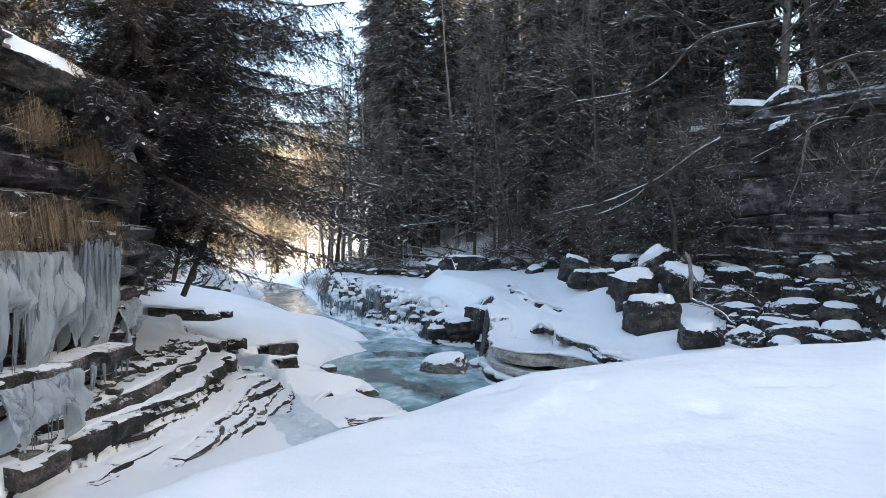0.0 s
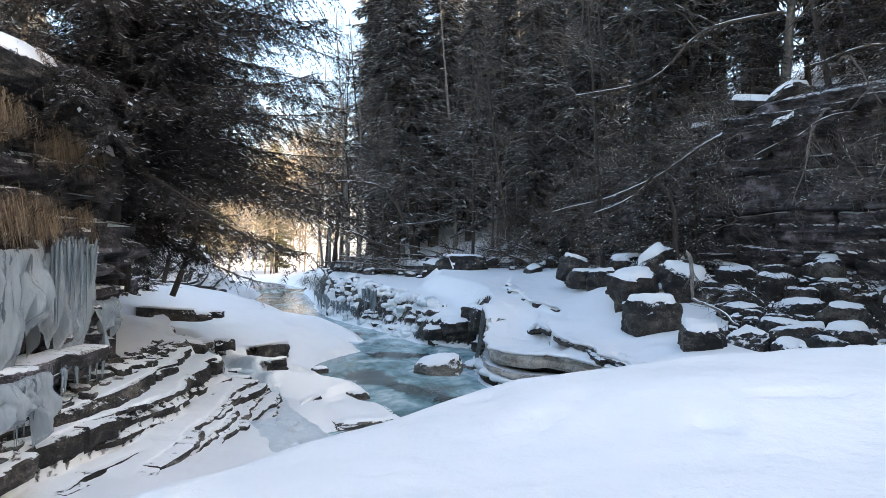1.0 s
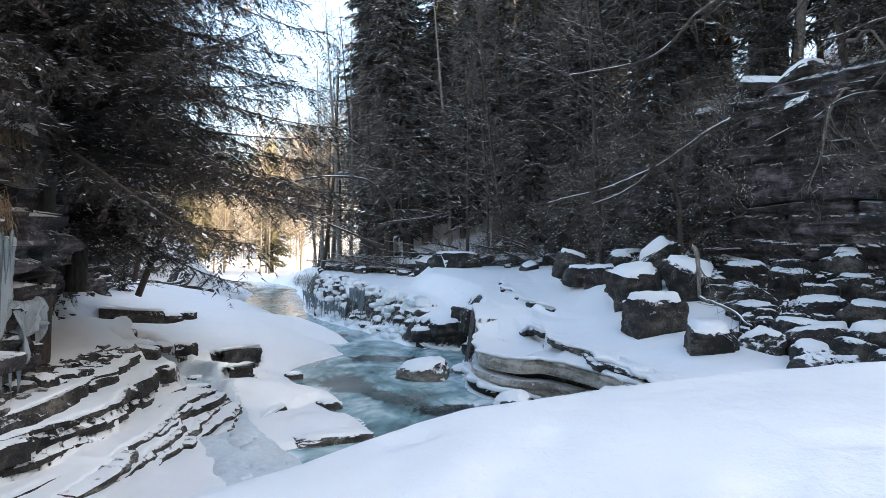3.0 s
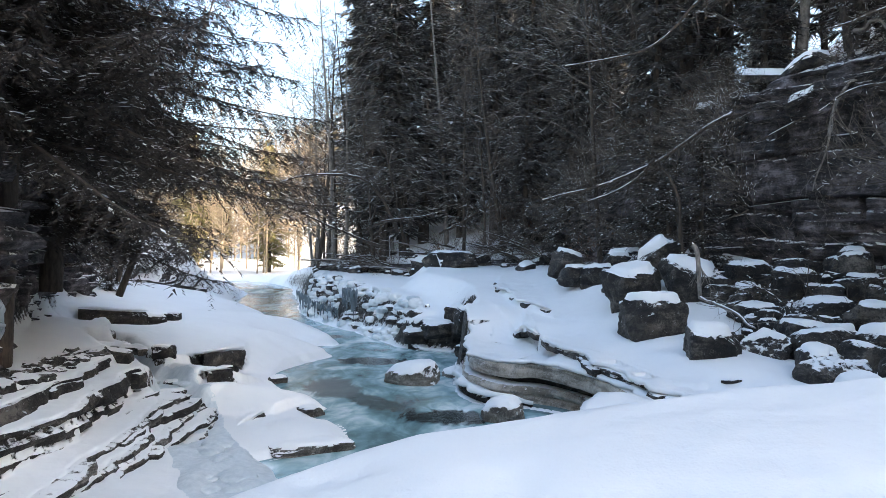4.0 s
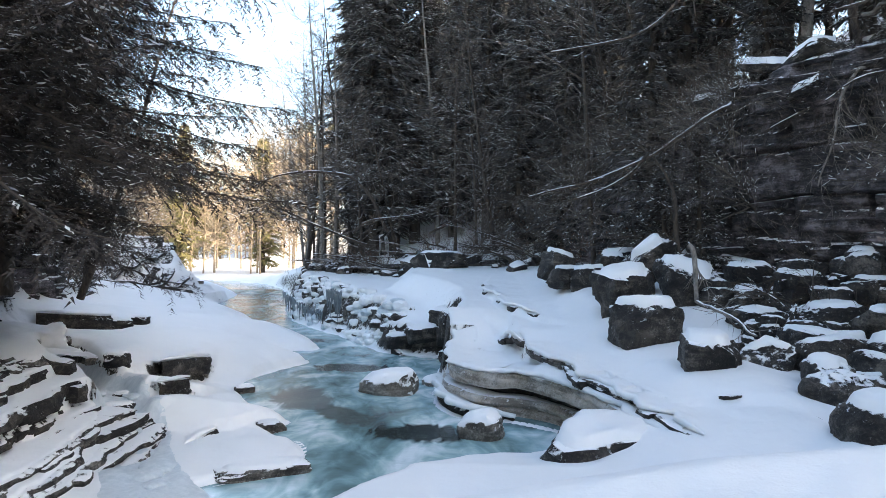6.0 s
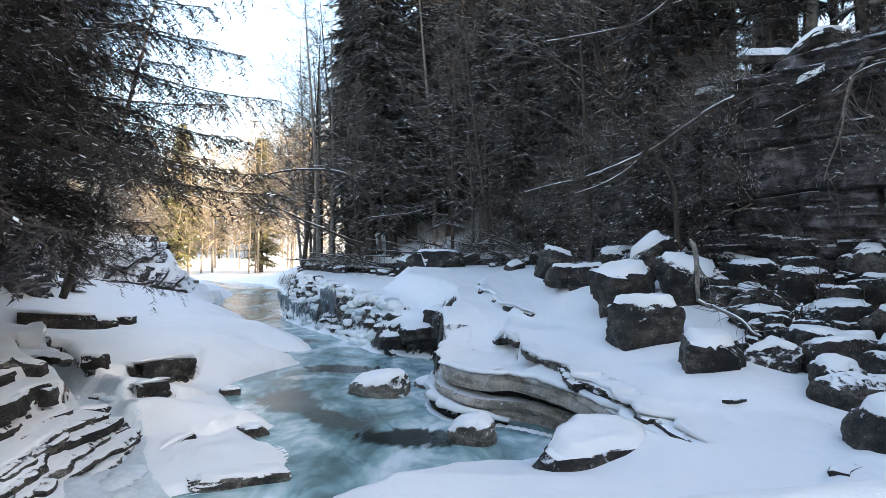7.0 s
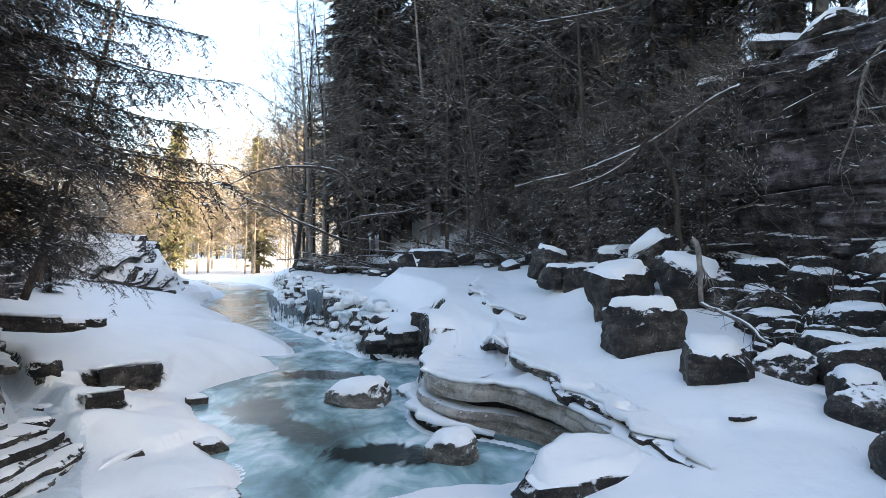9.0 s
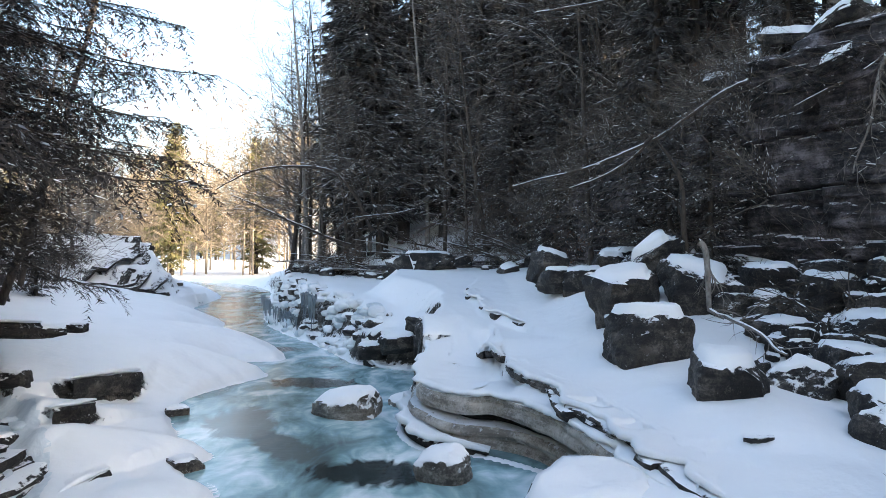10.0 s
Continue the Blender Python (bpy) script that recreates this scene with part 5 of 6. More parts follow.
def limb(tv, tf, sv, sf, p, d, ln, r, depth, rng, up=0.12, snow=0.5, kids=4, wander=0.25, lv=None, lf=None):
    n = 6 if depth > 1 else (4 if depth else 3)
    pts, rad = [p.copy()], [r]
    c, v = p.copy(), d.normalized()
    for i in range(n):
        v = (v + Vector((rng.uniform(-1, 1), rng.uniform(-1, 1), rng.uniform(-1, 1))) * wander + Vector((0, 0, up))).normalized()
        c = c + v * ln / n
        pts.append(c.copy())
        rad.append(max(FINE[0], r * (1 - 0.8 * (i + 1) / n)))
    if depth == 0 or r < 0.012:
        ribbon(tv, tf, pts, [q * 1.2 for q in rad], v.cross(Vector((rng.uniform(-1, 1), rng.uniform(-1, 1), 0.3))).normalized())
    else:
        tube(tv, tf, pts, rad, 6 if r > 0.06 else 3)
    if snow and 0.008 < r < 0.25:
        for i in range(n):
            if rng.random() > snow:
                continue
            u0 = rng.uniform(0, 0.5)
            u1 = u0 + rng.uniform(0.2, 0.5)
            a, b = pts[i].lerp(pts[i + 1], u0), pts[i].lerp(pts[i + 1], u1)
            w = (b - a).normalized()
            if abs(w.z) > 0.6:
                continue
            side = w.cross(Vector((0, 0, 1))).normalized()
            q = rad[i] * 0.9 + 0.002
            k = len(sv)
            lo, hi = Vector((0, 0, rad[i] * 0.5)), Vector((0, 0, rad[i] + 0.012))
            sv.extend((a + side * q + lo, b + side * q + lo, b + hi, a + hi, b - side * q + lo, a - side * q + lo))
            sf.extend(((k, k + 1, k + 2, k + 3), (k + 3, k + 2, k + 4, k + 5)))
    if lv is not None and depth == 0:
        for c in pts[1:]:
            if rng.random() < 0.3:
                d2 = Vector((rng.uniform(-0.5, 0.5), rng.uniform(-0.5, 0.5), -1)).normalized()
                spray(lv, lf, c, d2, d2.orthogonal().normalized(), rng.uniform(0.07, 0.13), rng.uniform(0.025, 0.045))
    if depth > 0:
        for j in range(kids):
            q = rng.uniform(0.25, 1.0)
            i = min(n - 1, int(q * n))
            o = pts[i].lerp(pts[i + 1], q * n - i)
            axis_ = (pts[i + 1] - pts[i]).normalized()
            turn = axis_.orthogonal().normalized()
            turn.rotate(Matrix.Rotation(rng.uniform(0, 6.28), 3, axis_))
            nd = (axis_ * rng.uniform(0.5, 1.0) + turn * rng.uniform(0.4, 0.9)).normalized()
            limb(tv, tf, sv, sf, o, nd, ln * rng.uniform(0.35, 0.62), max(0.006, rad[i] * 0.6), depth - 1, rng, up, snow, kids, wander, lv, lf)


def bare_tree(height, seed, label, group, at, lean=(0, 0), mat=None, depth=3, kids=5, radius=None, limbs=16, first=0.2, snow=0.4, name="beech", spread=0.34, twig_mat=None, leaves=False):
    rng = random.Random(seed)
    tv, tf, bv, bf, sv, sf = [], [], [], [], [], []
    lv, lf = ([], []) if leaves else (None, None)
    r0 = radius or height * 0.011
    pts = []
    for t in np.linspace(0, 1, 10):
        pts.append(Vector((lean[0] * height * t + 0.12 * math.sin(t * 5 + seed), lean[1] * height * t + 0.12 * math.cos(t * 4 + seed), height * t)))
    tube(tv, tf, pts, [r0 * (1 - 0.9 * t) for t in np.linspace(0, 1, 10)], 8)
    for k in range(limbs):
        t = first + (0.97 - first) * (k + rng.random()) / limbs
        i = min(8, int(t * 9))
        o = pts[i].lerp(pts[i + 1], t * 9 - i)
        a = rng.uniform(0, 2 * math.pi)
        ln = height * spread * (1.15 - t) * rng.uniform(0.6, 1.2)
        limb(bv, bf, sv, sf, o, Vector((math.cos(a), math.sin(a), rng.uniform(0.1, 0.7))), ln, max(0.012, r0 * 0.4 * (1 - 0.8 * t)), depth - 1, rng, 0.05, snow, kids, 0.25, lv, lf)
    base = thing(name, label, "tree", group, at=at)
    part("trunk", mesh_of("trunk", tv, tf, mat or BARK), base)
    part("crown", mesh_of("crown", bv, bf, twig_mat or mat or BARK), base)
    if lf:
        tagged(part("foliage", mesh_of("foliage", lv, lf, BROWN_LEAVES, False), base, "withered brown leaves"), kind="stuff")
    if sf:
        tagged(part("snow_load", mesh_of("snow_load", sv, sf, SNOW, False), base, "thin snow lines on the branches"), kind="stuff")
    return base



def hanging_spruce(height, reach, seed, label, at, low=0.1, toward=0.0, full_to=8.6, dense=19):
    """A large spruce seen close: limbs, drooping branchlets and short needle sprays."""
    rng = random.Random(seed)
    tv, tf, nv, nf, sv, sf = [], [], [], [], [], []
    trunk = [Vector((0.25 * math.sin(t * 3), 0.1 * t, height * t)) for t in np.linspace(0, 1, 12)]
    tube(tv, tf, trunk, [0.30 * (1 - 0.92 * t) for t in np.linspace(0, 1, 12)], 10)
    z = height * low
    up = Vector((0, 0, 1))
    while z < height * 0.97:
        t = z / height
        seen = z < full_to
        for b in range(11 if seen else 4):
            a = rng.uniform(0, 2 * math.pi)
            ln = max(0.4, reach * (1 - t) ** 0.6 * rng.uniform(0.42, 1.02) * (0.62 + 0.38 * math.cos(a - toward)))
            out = Vector((math.cos(a), math.sin(a), 0))
            across = Vector((-out.y, out.x, 0))
            p = Vector((0.25 * math.sin(t * 3), 0.1 * t, z + rng.uniform(-0.2, 0.2)))
            sag = rng.uniform(0.35, 0.75) * (1 - 0.5 * t)
            bend = rng.uniform(-0.12, 0.12)
            qs = [k / 8 for k in range(9)]
            pts = [p + out * ln * q + across * bend * ln * q * q + up * ln * (0.16 * q - sag * q ** 1.5 + 0.32 * sag * q ** 4) for q in qs]
            tube(tv, tf, pts, [0.008 + 0.009 * ln * (1 - q) ** 1.2 for q in qs], 3)
            count = int((dense if seen else 5) * ln + 4)
            for k in range(count):
                q = 0.06 + 0.94 * (k + rng.random()) / count
                i = min(7, int(q * 8))
                c = pts[i].lerp(pts[i + 1], q * 8 - i)
                sgn = 1 if k % 2 else -1
                bl = rng.uniform(0.4, 1.05) * (0.62 + 0.35 * (1 - q))
                d = (out * rng.uniform(0.2, 0.8) + across * sgn * rng.uniform(0.3, 1.0) + up * rng.uniform(-0.8, 0.05)).normalized()
                m = max(6, int(bl * 32))
                sd0 = d.cross(up).normalized()
                for j in range(m):
                    f = (j + 0.5) / m
                    o = c + d * bl * f - up * 0.4 * bl * f * f
                    sd = sd0 * (1 if j % 2 else -1)
                    nd = (d * rng.uniform(0.2, 0.9) + sd * rng.uniform(0.4, 1.0) - up * rng.uniform(-0.2, 0.7)).normalized()
                    nl = rng.uniform(0.07, 0.15)
                    wide = nd.cross(Vector((rng.uniform(-1, 1), rng.uniform(-1, 1), 1))).normalized()
                    blade(nv, nf, o, nd, wide, nl, rng.uniform(0.010, 0.018))
                    if rng.random() < 0.04 and t > 0.1:
                        flat = Vector((nd.x, nd.y, 0.4 * nd.z)).normalized()
                        spray(sv, sf, o + up * 0.02, flat, flat.cross(up).normalized(), rng.uniform(0.08, 0.22), rng.uniform(0.02, 0.05))
        z += rng.uniform(0.18, 0.36)
    base = thing("spruce", label, "tree", "", at=at)
    part("trunk", mesh_of("trunk", tv, tf, BARK), base)
    part("crown", mesh_of("crown", nv, nf, NEEDLES, False), base)
    tagged(part("snow_load", mesh_of("snow_load", sv, sf, SNOW, False), base, "snow lying on the twigs"), kind="stuff")
    return base


def shrub(height, seed, label, group, at, stems=9, mat=None, snow=0.8, kids=5, leaves=False):
    """A bare bush of thin stems from one root."""
    rng = random.Random(seed)
    bv, bf, sv, sf = [], [], [], []
    lv, lf = ([], []) if leaves else (None, None)
    for k in range(stems):
        a = rng.uniform(0, 2 * math.pi)
        limb(bv, bf, sv, sf, Vector((rng.uniform(-0.2, 0.2), rng.uniform(-0.2, 0.2), -0.1)), Vector((math.cos(a) * 0.8, math.sin(a) * 0.8, rng.uniform(0.4, 1.3))), height * rng.uniform(0.6, 1.1), rng.uniform(0.015, 0.035), 2, rng, 0.02, snow, kids, 0.22, lv, lf)
    base = thing("shrub", label, "shrub", group, at=at)
    part("thicket", mesh_of("thicket", bv, bf, mat or GREY_TWIGS), base)
    if lf:
        tagged(part("foliage", mesh_of("foliage", lv, lf, BROWN_LEAVES, False), base, "withered brown leaves"), kind="stuff")
    if sf:
        tagged(part("snow_load", mesh_of("snow_load", sv, sf, SNOW, False), base, "thin snow lines on the stems"), kind="stuff")
    return base


def snowy_limb(points, r0, seed, label, twigs=8, twig_len=1.0, name="overhanging_limb", snow=0.55, mat=None, group="overhanging limbs"):
    """A crooked bough through the given places, with side twigs and a line of snow on top."""
    rng = random.Random(seed)
    p = [Vector(q) for q in points]
    line = resample([tuple(q) for q in points], 0.25, 0.16, seed)
    pts = [Vector(q) for q in line]
    n = len(pts)
    tv, tf, sv, sf = [], [], [], []
    rad = [r0 * (1 - 0.8 * k / (n - 1)) + 0.006 for k in range(n)]
    tube(tv, tf, pts, rad, 6)
    for k in range(n - 1):
        a, b = pts[k], pts[k + 1]
        w = (b - a).normalized()
        if rng.random() < snow and abs(w.z) < 0.9:
            side = w.cross(Vector((0, 0, 1))).normalized()
            i = len(sv)
            h = rng.uniform(0.003, 0.014)
            u = Vector((0, 0, 1))
            sv.extend((a + side * rad[k] * 0.75 + u * rad[k] * 0.72, b + side * rad[k + 1] * 0.75 + u * rad[k + 1] * 0.72, b + u * (rad[k + 1] + h), a + u * (rad[k] + h), b - side * rad[k + 1] * 0.75 + u * rad[k + 1] * 0.72, a - side * rad[k] * 0.75 + u * rad[k] * 0.72))
            sf.extend(((i, i + 1, i + 2, i + 3), (i + 3, i + 2, i + 4, i + 5)))
    for k in range(twigs):
        i = rng.randrange(n // 5, n - 1)
        w = (pts[i + 1] - pts[i]).normalized()
        d = (w + Vector((rng.uniform(-1, 1), rng.uniform(-1, 1), rng.uniform(-0.7, 0.5)))).normalized()
        limb(tv, tf, sv, sf, pts[i], d, twig_len * rng.uniform(0.5, 1.2), rad[i] * 0.5, 1, rng, 0.0, 0.22, 3, 0.3)
    base = thing(name, label, "branch", group, at=(0, 0, 0))
    part("bough", mesh_of("bough", tv, tf, mat or BARK), base)
    tagged(part("snow_load", mesh_of("snow_load", sv, sf, SNOW), base, "white line of snow along the bough"), kind="stuff")
    return base


rng = random.Random(11)
hanging_spruce(22.0, 8.1, 601, "tall dark spruce hanging over the river, twigs dusted with snow", (-7.3, 14.9, 1.4), low=0.20, toward=-0.1)
hanging_spruce(12.0, 4.6, 605, "dark spruce leaning out from the cliff top", (14.6, 21.4, 7.6), low=0.02, toward=math.pi, full_to=4.0, dense=12)
hanging_spruce(16.0, 5.6, 602, "dark spruce on the cliff, twigs dusted with snow", (-9.8, 20.6, 2.6), low=0.10, toward=0.0, full_to=9.0, dense=15)
bare_tree(10.5, 603, "leaning beech with withered brown leaves and snow on its limbs", "", (-9.4, 23.4, 2.3), lean=(0.33, 0.0), snow=0.5, limbs=22, kids=5, leaves=True, spread=0.5, first=0.25)
bare_tree(9.0, 604, "leaning beech with withered brown leaves and snow on its limbs", "", (-11.4, 27.0, 2.6), lean=(0.2, 0.0), snow=0.5, limbs=18, kids=5, leaves=True, spread=0.5, first=0.25)

# forest on the eastern slope
kinds = []
for k, (h, r) in enumerate(((19, 3.3), (23, 3.9), (16, 3.0), (21, 3.3))):
    kinds.append(conifer(h, r, 620 + k, "dark spruce with snow-dusted branches on the forest slope", "forest spruces", (0, 0, -100), gap=0.42, per=6, twigs=26, size=0.55, snow=(0.7, 0.85, 0.9, 0.5)[k], droop=(0.35, 0.5, 0.3, 0.55)[k], low=(0.13, 0.2, 0.08, 0.26)[k]))
bares = []
FINE[0] = 0.008
for k, h in enumerate((15, 19, 12, 16)):
    bares.append(bare_tree(h, 640 + k, "bare grey broadleaf tree with snow on its twigs", "bare forest trees", (0, 0, -100), mat=PALE_BARK if k == 1 else BARK, twig_mat=GREY_TWIGS, snow=0.8, limbs=26, kids=6, lean=((0.0, 0), (-0.04, 0), (-0.15, -0.08), (-0.06, -0.04))[k], radius=(0.14, 0.17, 0.10, 0.13)[k], first=0.12))
bares.append(bare_tree(20, 646, "tall slender grey forest tree with a bare stem", "bare forest trees", (0, 0, -100), mat=BARK, twig_mat=GREY_TWIGS, snow=0.7, limbs=20, kids=5, radius=0.12, first=0.25))
FINE[0] = 0.005
bushes = [shrub(h, 650 + k, "bare snow-dusted shrub on the rocky bank", "shrubs of the bank", (0, 0, -100), stems=10, leaves=(k == 1)) for k, h in enumerate((2.4, 1.9, 3.2))]
brush = shrub(2.8, 656, "dark bare brush clinging to the cliff", "brush of the cliff", (0, 0, -100), stems=10, snow=0.6)
# from (-12.5, 6) to (24, 8): unseen spruces added to shade the gorge
SPRUCES = [(-3, 53), (-1, 47.5), (1.5, 46), (3.5, 43), (0.5, 52), (5.8, 40), (7.8, 37.5), (4.5, 46), (8.5, 42), (10.3, 35.5), (11.5, 31.2), (12.5, 36), (12.6, 27.5), (15, 31), (14.0, 24), (17, 27), (16.5, 20), (2, 58), (-4, 60), (7, 52), (12, 45), (17, 38), (20, 32), (20, 24), (19, 16), (-2.5, 50), (2.6, 48), (6.2, 43), (9.6, 39), (13.4, 33), (10.6, 29.6), (16, 34.5), (18.5, 29.5), (14.5, 40), (10, 48), (15.4, 22.2), (18.2, 21), (-12.5, 12.5), (-13, 17.5), (-17, 26), (-22, 34), (-26, 41), (-12.5, 6), (-11.5, 2.5), (-13, -2), (-15, 8), (-16, 2), (-15.5, 13), (-17.5, 17.5), (-19, 9), (-18.5, -4), (-21, 22), (-22, 14), (-14, -8), (18, 3), (19, -3), (20.5, 6), (18.5, -9), (23, 0), (22, -14), (19, -20), (24, 8), (-5.4, 53), (-4.4, 49.6), (-3.6, 47.2), (-7.0, 60), (-2.2, 46.8), (-4.6, 54)]
for k, (x, y) in enumerate(SPRUCES):
    s = rng.uniform(0.85, 1.2) * (1.3 if k >= len(SPRUCES) - 6 else 1.0)
    copy_thing(kinds[k % 4], pose(x, y, gz(x, y) - 0.3, rng.uniform(-2, 2), rng.uniform(-2, 2), rng.uniform(0, 360)) @ Matrix.Scale(s, 4))
BARES = [(-6.4, 48.0, 1), (-7.2, 48.4, 1), (-4.2, 45.6, 2), (-3.4, 46.5, 0), (0.2, 43.6, 2), (2.8, 40.6, 2), (4.9, 45.5, 1), (5.2, 38.2, 2), (7.2, 35.9, 3), (9.8, 30.9, 3), (10.8, 28, 2), (11.6, 25.4, 3), (13.0, 22.9, 2), (14.3, 20.4, 3), (-7.6, 51, 0), (9, 38.5, 0), (12, 33.4, 1), (15, 27.6, 0), (17, 23.5, 3), (14, 30, 1), (-8.6, 49.8, 0), (-2.0, 45.2, 2), (16, 18, 2), (12.4, 24.5, 1), (-8.5, 52.5, 1), (-9.3, 55, 3), (-10.4, 58, 1), (-7.4, 54, 3), (-6, 56.5, 1), (-11.4, 62, 0), (-5.4, 50, 3), (-1.2, 44.6, 3), (1.6, 42.6, 3), (3.8, 39.6, 3), (6.2, 37.2, 2), (8.6, 33.8, 2), (-9.8, 60, 1), (-12.5, 66, 1), (-3.2, 48.4, 1), (0.6, 45.6, 1), (6.6, 40.4, 1)]
BARES += [(7.6, 31.5, 4), (8.9, 30.2, 4), (9.6, 32.5, 4), (10.4, 29.0, 4), (11.9, 30.5, 4), (12.6, 28.0, 4), (13.4, 26.6, 4), (14.8, 25.8, 4), (11.0, 33.5, 4), (16.0, 27.8, 4)]
for n_, (x, y, k) in enumerate(BARES):
    if x > -2 and n_ % 3 == 1 and k != 4:
        continue
    s = rng.uniform(0.85, 1.15)
    copy_thing(bares[k], pose(x, y, gz(x, y) - 0.2, rng.uniform(-5, 5), rng.uniform(-6, 6), rng.uniform(-35, 35)) @ Matrix.Scale(s, 4))
for k in range(40):
    t = rng.uniform(0.28, 0.86)
    p = right_cliff[int(t * (len(right_cliff) - 1))]
    back = rng.choice((rng.uniform(0.8, 2.2), rng.uniform(-0.9, 0.3)))
    x, y = p[0] + back * 0.85, p[1] + back * 0.5
    copy_thing(bushes[k % 3], pose(x, y, gz(x, y), 0, 0, rng.uniform(0, 360)) @ Matrix.Scale(rng.uniform(0.4, 0.8), 4))
for k in range(10):
    t = rng.uniform(0.14, 0.30)
    p = right_cliff[int(t * (len(right_cliff) - 1))]
    z = rng.uniform(5.0, 8.6)
    copy_thing(bushes[k % 3], pose(p[0] - 0.1, p[1] - 0.1, z, 0, rng.uniform(-95, -45), rng.uniform(-30, 40)) @ Matrix.Scale(rng.uniform(0.5, 0.95), 4))
for k in range(40):
    p = right_cliff[int(rng.uniform(20, 37) / 0.5)]
    back = rng.uniform(0.4, 6.0)
    x, y = p[0] + back * 0.9, p[1] + back * 0.4
    copy_thing(bushes[k % 3], pose(x, y, gz(x, y), rng.uniform(-15, 15), rng.uniform(-50, 0), rng.uniform(0, 360)) @ Matrix.Scale(rng.uniform(0.7, 1.4), 4))
for x, y in ((-13.5, 30), (-15.2, 34), (-16.8, 38), (-17.6, 40), (-20.4, 47.5), (-21.2, 50), (-12.5, 27.5), (-19.6, 44), (-22, 51), (-18.8, 42)):
    copy_thing(bushes[rng.randrange(3)], pose(x - 0.8, y, gz(x - 0.8, y), 0, 0, rng.uniform(0, 360)) @ Matrix.Scale(rng.uniform(0.8, 1.6), 4))
for x, y, k in ((-20.5, 44, 0), (-22, 48, 3), (-22.5, 51, 1), (-19.5, 40, 2), (-24.5, 54, 0), (-27, 58, 3), (-17.5, 36, 3), (-23.5, 46, 1), (-28.5, 61, 0), (-31, 64, 1), (-25.5, 50, 3)):
    copy_thing(bares[k], pose(x, y, gz(x, y) - 0.2, 0, 0, rng.uniform(0, 360)) @ Matrix.Scale(rng.uniform(0.7, 0.95), 4))
for x, y, h, s in ((8.1, 27.6, 2.6, 720), (8.3, 25.0, 4.2, 721), (-14.8, 33.2, 3.0, 722), (9.1, 24.3, 4.6, 723)):
    conifer(h, h * 0.36, s, "young spruce with snow-laden twigs by the cliff", "young spruces", (x, y, gz(x, y) - 0.1), gap=0.16, per=6, twigs=16, size=0.22, snow=0.35, low=0.06, droop=0.25)
# darker spruces at the cliff's end
near_kind = conifer(13.5, 2.9, 626, "dark dense spruce standing at the end of the cliff", "spruces by the cliff", (0, 0, -100), gap=0.30, per=7, twigs=34, size=0.34, snow=0.25, droop=0.5, low=0.03)
for x, y, s, a in ((8.9, 28.6, 1.0, 20), (11.3, 24.6, 0.7, 250), (6.6, 34.4, 0.9, 80), (5.4, 42.5, 1.2, 30), (4.9, 38.4, 0.8, 140), (-1, 64, 1.5, 10), (1.5, 61, 1.4, 60), (4, 65, 1.6, 100), (6, 59, 1.4, 150), (-3.2, 66, 1.5, 200), (8, 63, 1.5, 240), (3, 56, 1.3, 280), (10, 57, 1.4, 320), (-5.5, 69, 1.5, 15), (0, 71, 1.6, 75), (-2, 57, 1.2, 130), (0.4, 54.5, 1.2, 190), (12, 51, 1.3, 250), (7.5, 49, 1.2, 300)):
    copy_thing(near_kind, pose(x, y, gz(x, y) - 0.2, 0, 0, a) @ Matrix.Scale(s, 4))
# sunlit valley
FINE[0] = 0.034
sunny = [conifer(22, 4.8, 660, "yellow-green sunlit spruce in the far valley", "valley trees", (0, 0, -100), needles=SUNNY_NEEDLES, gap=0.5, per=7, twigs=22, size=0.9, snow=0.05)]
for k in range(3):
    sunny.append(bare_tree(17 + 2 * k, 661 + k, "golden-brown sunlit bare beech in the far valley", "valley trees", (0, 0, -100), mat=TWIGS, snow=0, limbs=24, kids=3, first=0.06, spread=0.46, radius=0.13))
FINE[0] = 0.004
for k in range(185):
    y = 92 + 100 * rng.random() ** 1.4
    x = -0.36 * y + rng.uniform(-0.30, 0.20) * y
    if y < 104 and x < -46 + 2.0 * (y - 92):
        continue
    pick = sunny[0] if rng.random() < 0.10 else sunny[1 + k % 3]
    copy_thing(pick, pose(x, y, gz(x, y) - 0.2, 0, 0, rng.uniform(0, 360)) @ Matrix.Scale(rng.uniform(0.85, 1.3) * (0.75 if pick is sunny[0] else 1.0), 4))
for ob in (near_kind, *kinds, *bares, *sunny, *bushes):
    for o in (*ob.children_recursive, ob):
        bpy.data.objects.remove(o)

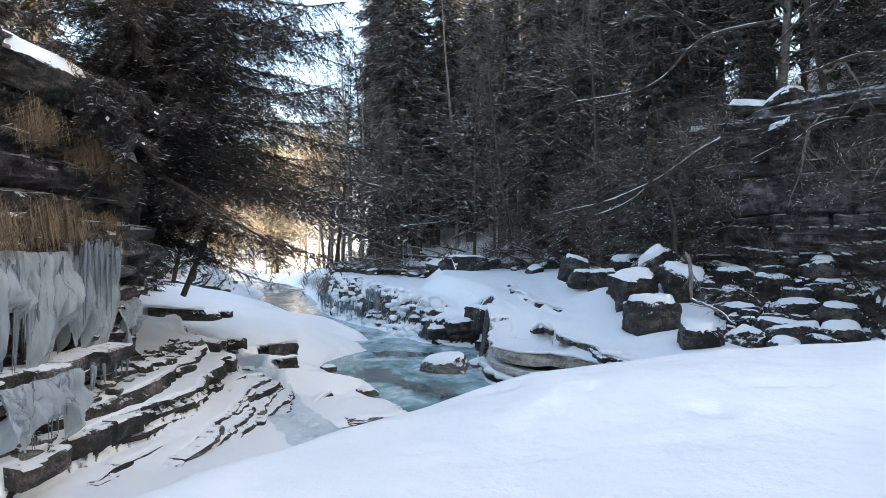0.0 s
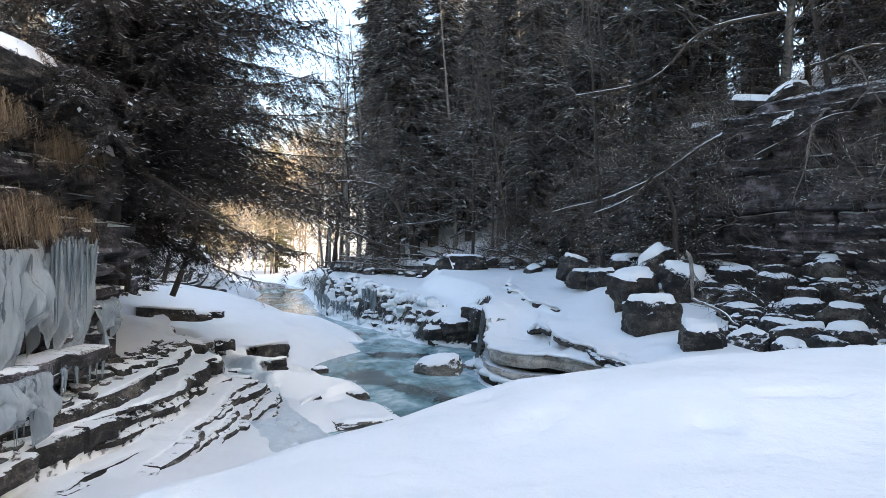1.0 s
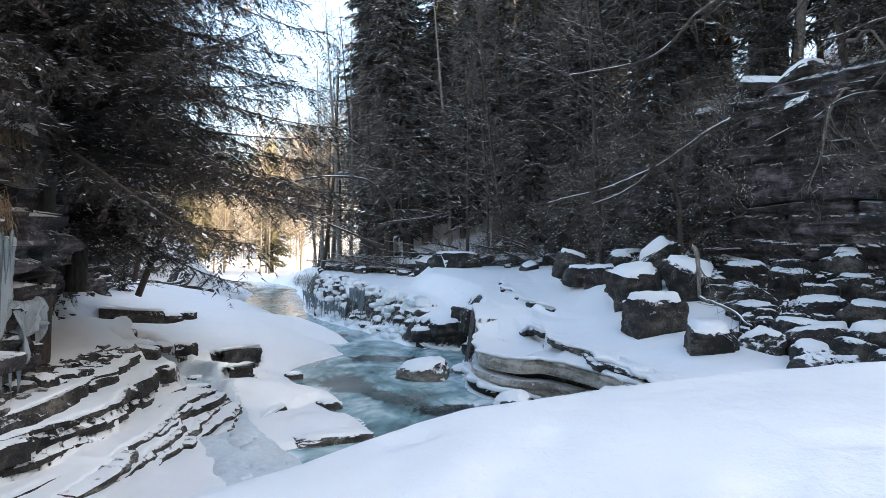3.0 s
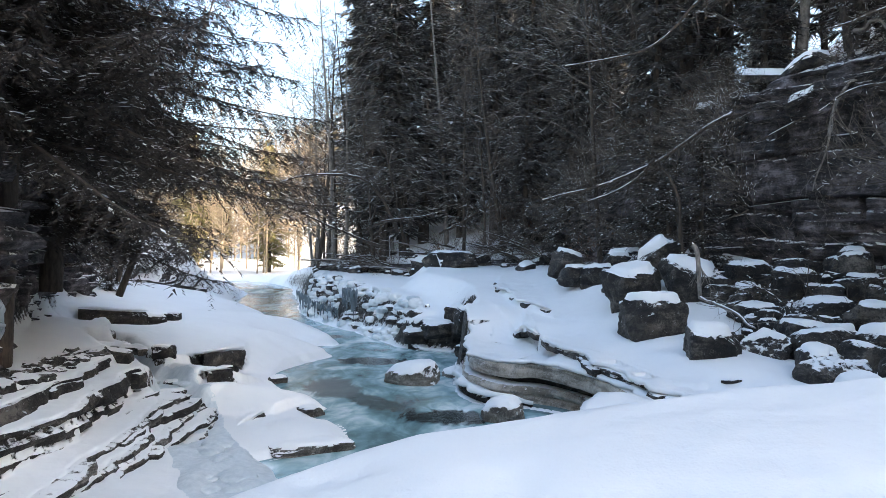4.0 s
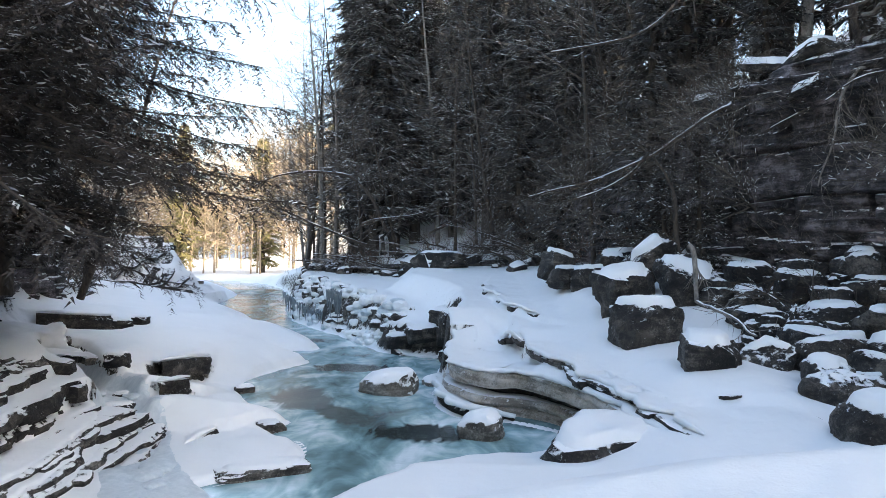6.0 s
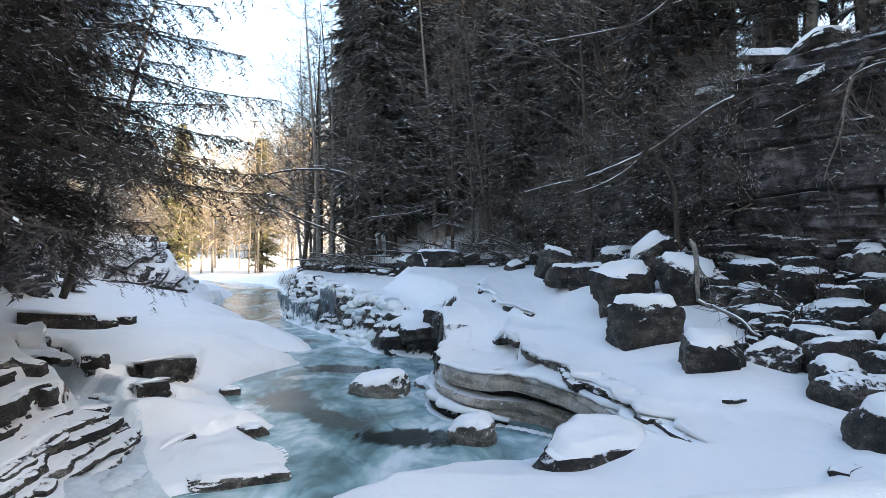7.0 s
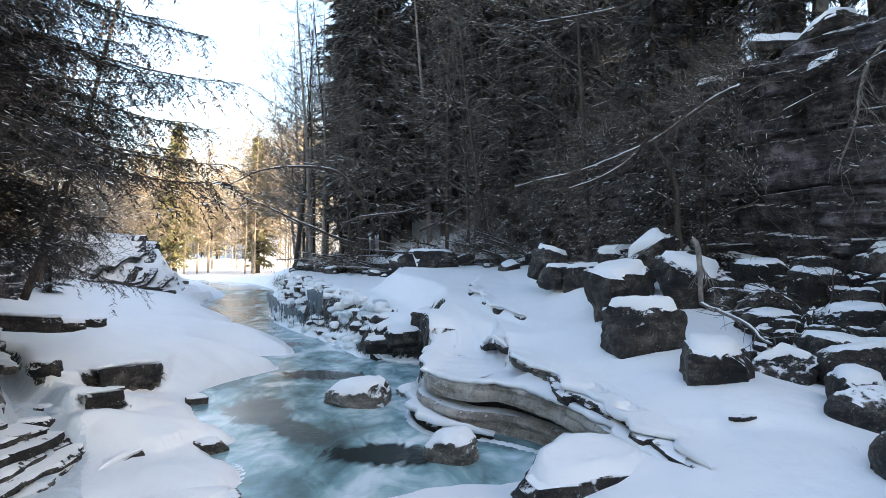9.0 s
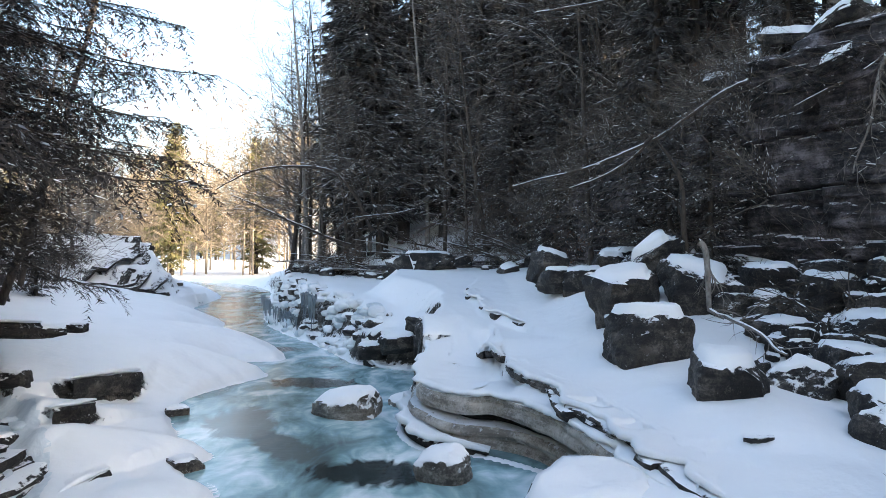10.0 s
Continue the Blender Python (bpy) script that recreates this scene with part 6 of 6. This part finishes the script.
# boughs that hang into the gorge
for k, (pts, r, tw, tl) in enumerate((
        ([(9.6, 23.2, 8.1), (8.86, 22.5, 7.68), (7.13, 22.5, 6.55), (5.92, 22.4, 5.98), (4.99, 22.3, 5.63), (3.64, 22.2, 5.31)], 0.05, 22, 1.2),
        ([(7.13, 22.5, 6.55), (6.33, 22.4, 5.85), (5.5, 22.4, 5.45), (4.72, 22.3, 5.22)], 0.035, 12, 0.8),
        ([(7.9, 22.7, 3.2), (7.81, 22.6, 4.58), (7.60, 22.5, 5.79), (7.13, 22.5, 6.55)], 0.07, 8, 1.0),
        ([(13.6, 21.6, 8.6), (12.22, 22, 8.09), (11.09, 22, 7.70), (9.88, 22, 7.04)], 0.05, 8, 1.0),
        ([(10.5, 21.0, 11.5), (7.68, 20, 10.52), (6.33, 20, 9.14), (3.94, 20, 8.60)], 0.05, 9, 1.3),
        ([(15.2, 20, 8.8), (13.28, 20, 8.34), (11.45, 20, 8.07), (10.43, 20, 7.46)], 0.05, 12, 1.4),
        ([(15.0, 19, 10.6), (13.0, 18.6, 9.8), (11.4, 18.4, 9.6), (9.8, 18.3, 9.0)], 0.05, 14, 1.5),
        ([(-2.2, 42, 5.0), (-3.55, 41, 7.57), (-5.05, 41, 8.24), (-8.04, 41, 8.13), (-10.42, 41, 7.07)], 0.09, 12, 1.6),
        ([(-3.4, 42, 4.2), (-4.11, 41, 4.45), (-6.81, 41, 5.61), (-9.52, 41, 6.78)], 0.08, 9, 1.2),
        ([(-4.1, 41.5, 4.9), (-3.23, 41, 5.55), (-0.86, 41, 5.87), (0.61, 41, 6.27)], 0.06, 8, 1.3),
        ([(0.3, 41, 4.9), (1.21, 41, 5.39), (2.68, 41, 6.29), (4.44, 41, 6.83)], 0.06, 8, 1.3))):
    snowy_limb(pts, r * 1.2, 800 + k, "crooked bare bough with a line of snow along it", tw, tl, snow=0.85)
snowy_limb([(7.32, 20.2, 4.0), (7.45, 20.1, 3.8), (7.44, 20.0, 3.2), (7.38, 19.8, 2.65), (7.55, 19.4, 2.55), (7.62, 18.3, 2.45), (7.5, 17.4, 2.25), (7.55, 16.9, 2.2)], 0.06, 830, "pale fallen branch lying over the snowy boulders", 12, 0.9, "fallen_branch", 1.0, PALE_BARK, "")

# bare boughs drooping before the eastern cliff
rng = random.Random(870)
for k in range(7):
    a = Vector((rng.uniform(11.0, 15.5), rng.uniform(19.0, 22.5), rng.uniform(7.6, 11.0)))
    w = Vector((rng.uniform(-4.2, 0.6), rng.uniform(-1.6, 0.4), rng.uniform(-4.2, -0.5)))
    mid = a + w * 0.45 + Vector((0, 0, rng.uniform(0.2, 0.8)))
    snowy_limb([tuple(a), tuple(a + w * 0.2 + Vector((0, 0, 0.25))), tuple(mid), tuple(a + w)], rng.uniform(0.025, 0.05), 871 + k, "thin bare bough drooping before the cliff", 14, 1.5, snow=0.15, mat=PALE_BARK if k % 3 == 0 else GREY_TWIGS)
# leaning and fallen boughs along the forest's edge
for k in range(20):
    p = right_cliff[int(rng.uniform(31, 50) / 0.5)]
    back, a, ln = rng.uniform(-0.8, 2.0), rng.uniform(2.2, 3.9), rng.uniform(2.0, 4.5)
    x, y = p[0] + back * 0.7, p[1] + back * 0.7
    z = gz(x, y) + rng.uniform(0.1, 1.2)
    lift = rng.uniform(-0.05, 0.5)
    way = Vector((math.cos(a), math.sin(a) * 0.5, 0))
    snowy_limb([tuple(Vector((x, y, z)) + way * ln * q + Vector((0, 0, ln * lift * (q - 0.35 * q * q)))) for q in (0, 0.33, 0.66, 1)], rng.uniform(0.035, 0.06), 1500 + k, "leaning bough with snow along it at the forest edge", 10, 1.2, snow=0.9, mat=BARK if k % 3 else PALE_BARK, group="boughs of the forest edge")
# brush along the rim of the eastern cliff
for k in range(22):
    p = right_cliff[int(rng.uniform(11, 27) / 0.5)]
    x, y = p[0] + rng.uniform(0.5, 1.3), p[1] + rng.uniform(0.1, 0.6)
    copy_thing(brush, pose(x, y, gz(x, y) - 0.1, 0, rng.uniform(-50, 10), rng.uniform(-40, 40)) @ Matrix.Scale(rng.uniform(0.4, 0.85), 4))
# dark brush over the broken end of the eastern cliff
for k in range(34):
    p = right_cliff[int(rng.uniform(17.5, 28) / 0.5)]
    copy_thing(brush, pose(p[0] - 0.15, p[1] - 0.1, rng.uniform(4.2, 8.6), 0, rng.uniform(-80, -20), rng.uniform(-30, 40)) @ Matrix.Scale(rng.uniform(0.5, 0.9), 4))
for o in (*brush.children_recursive, brush):
    bpy.data.objects.remove(o)
# brushwood caught between the boulders
for k in range(16):
    x, y, a = rng.uniform(8.0, 12.0), rng.uniform(18.2, 23.5), rng.uniform(0, 6.28)
    ln = rng.uniform(0.5, 1.1)
    p = [(x + ln * q * math.cos(a), y + ln * q * math.sin(a)) for q in (-1, -0.3, 0.4, 1)]
    snowy_limb([(u, v, gz(u, v) + h) for (u, v), h in zip(p, (0.1, 0.45, 0.5, 0.6))], 0.018, 900 + k, "dark dead branch caught between the boulders", 9, 0.7, "fallen_branch", 0.12, BARK, "dead branches among the boulders")
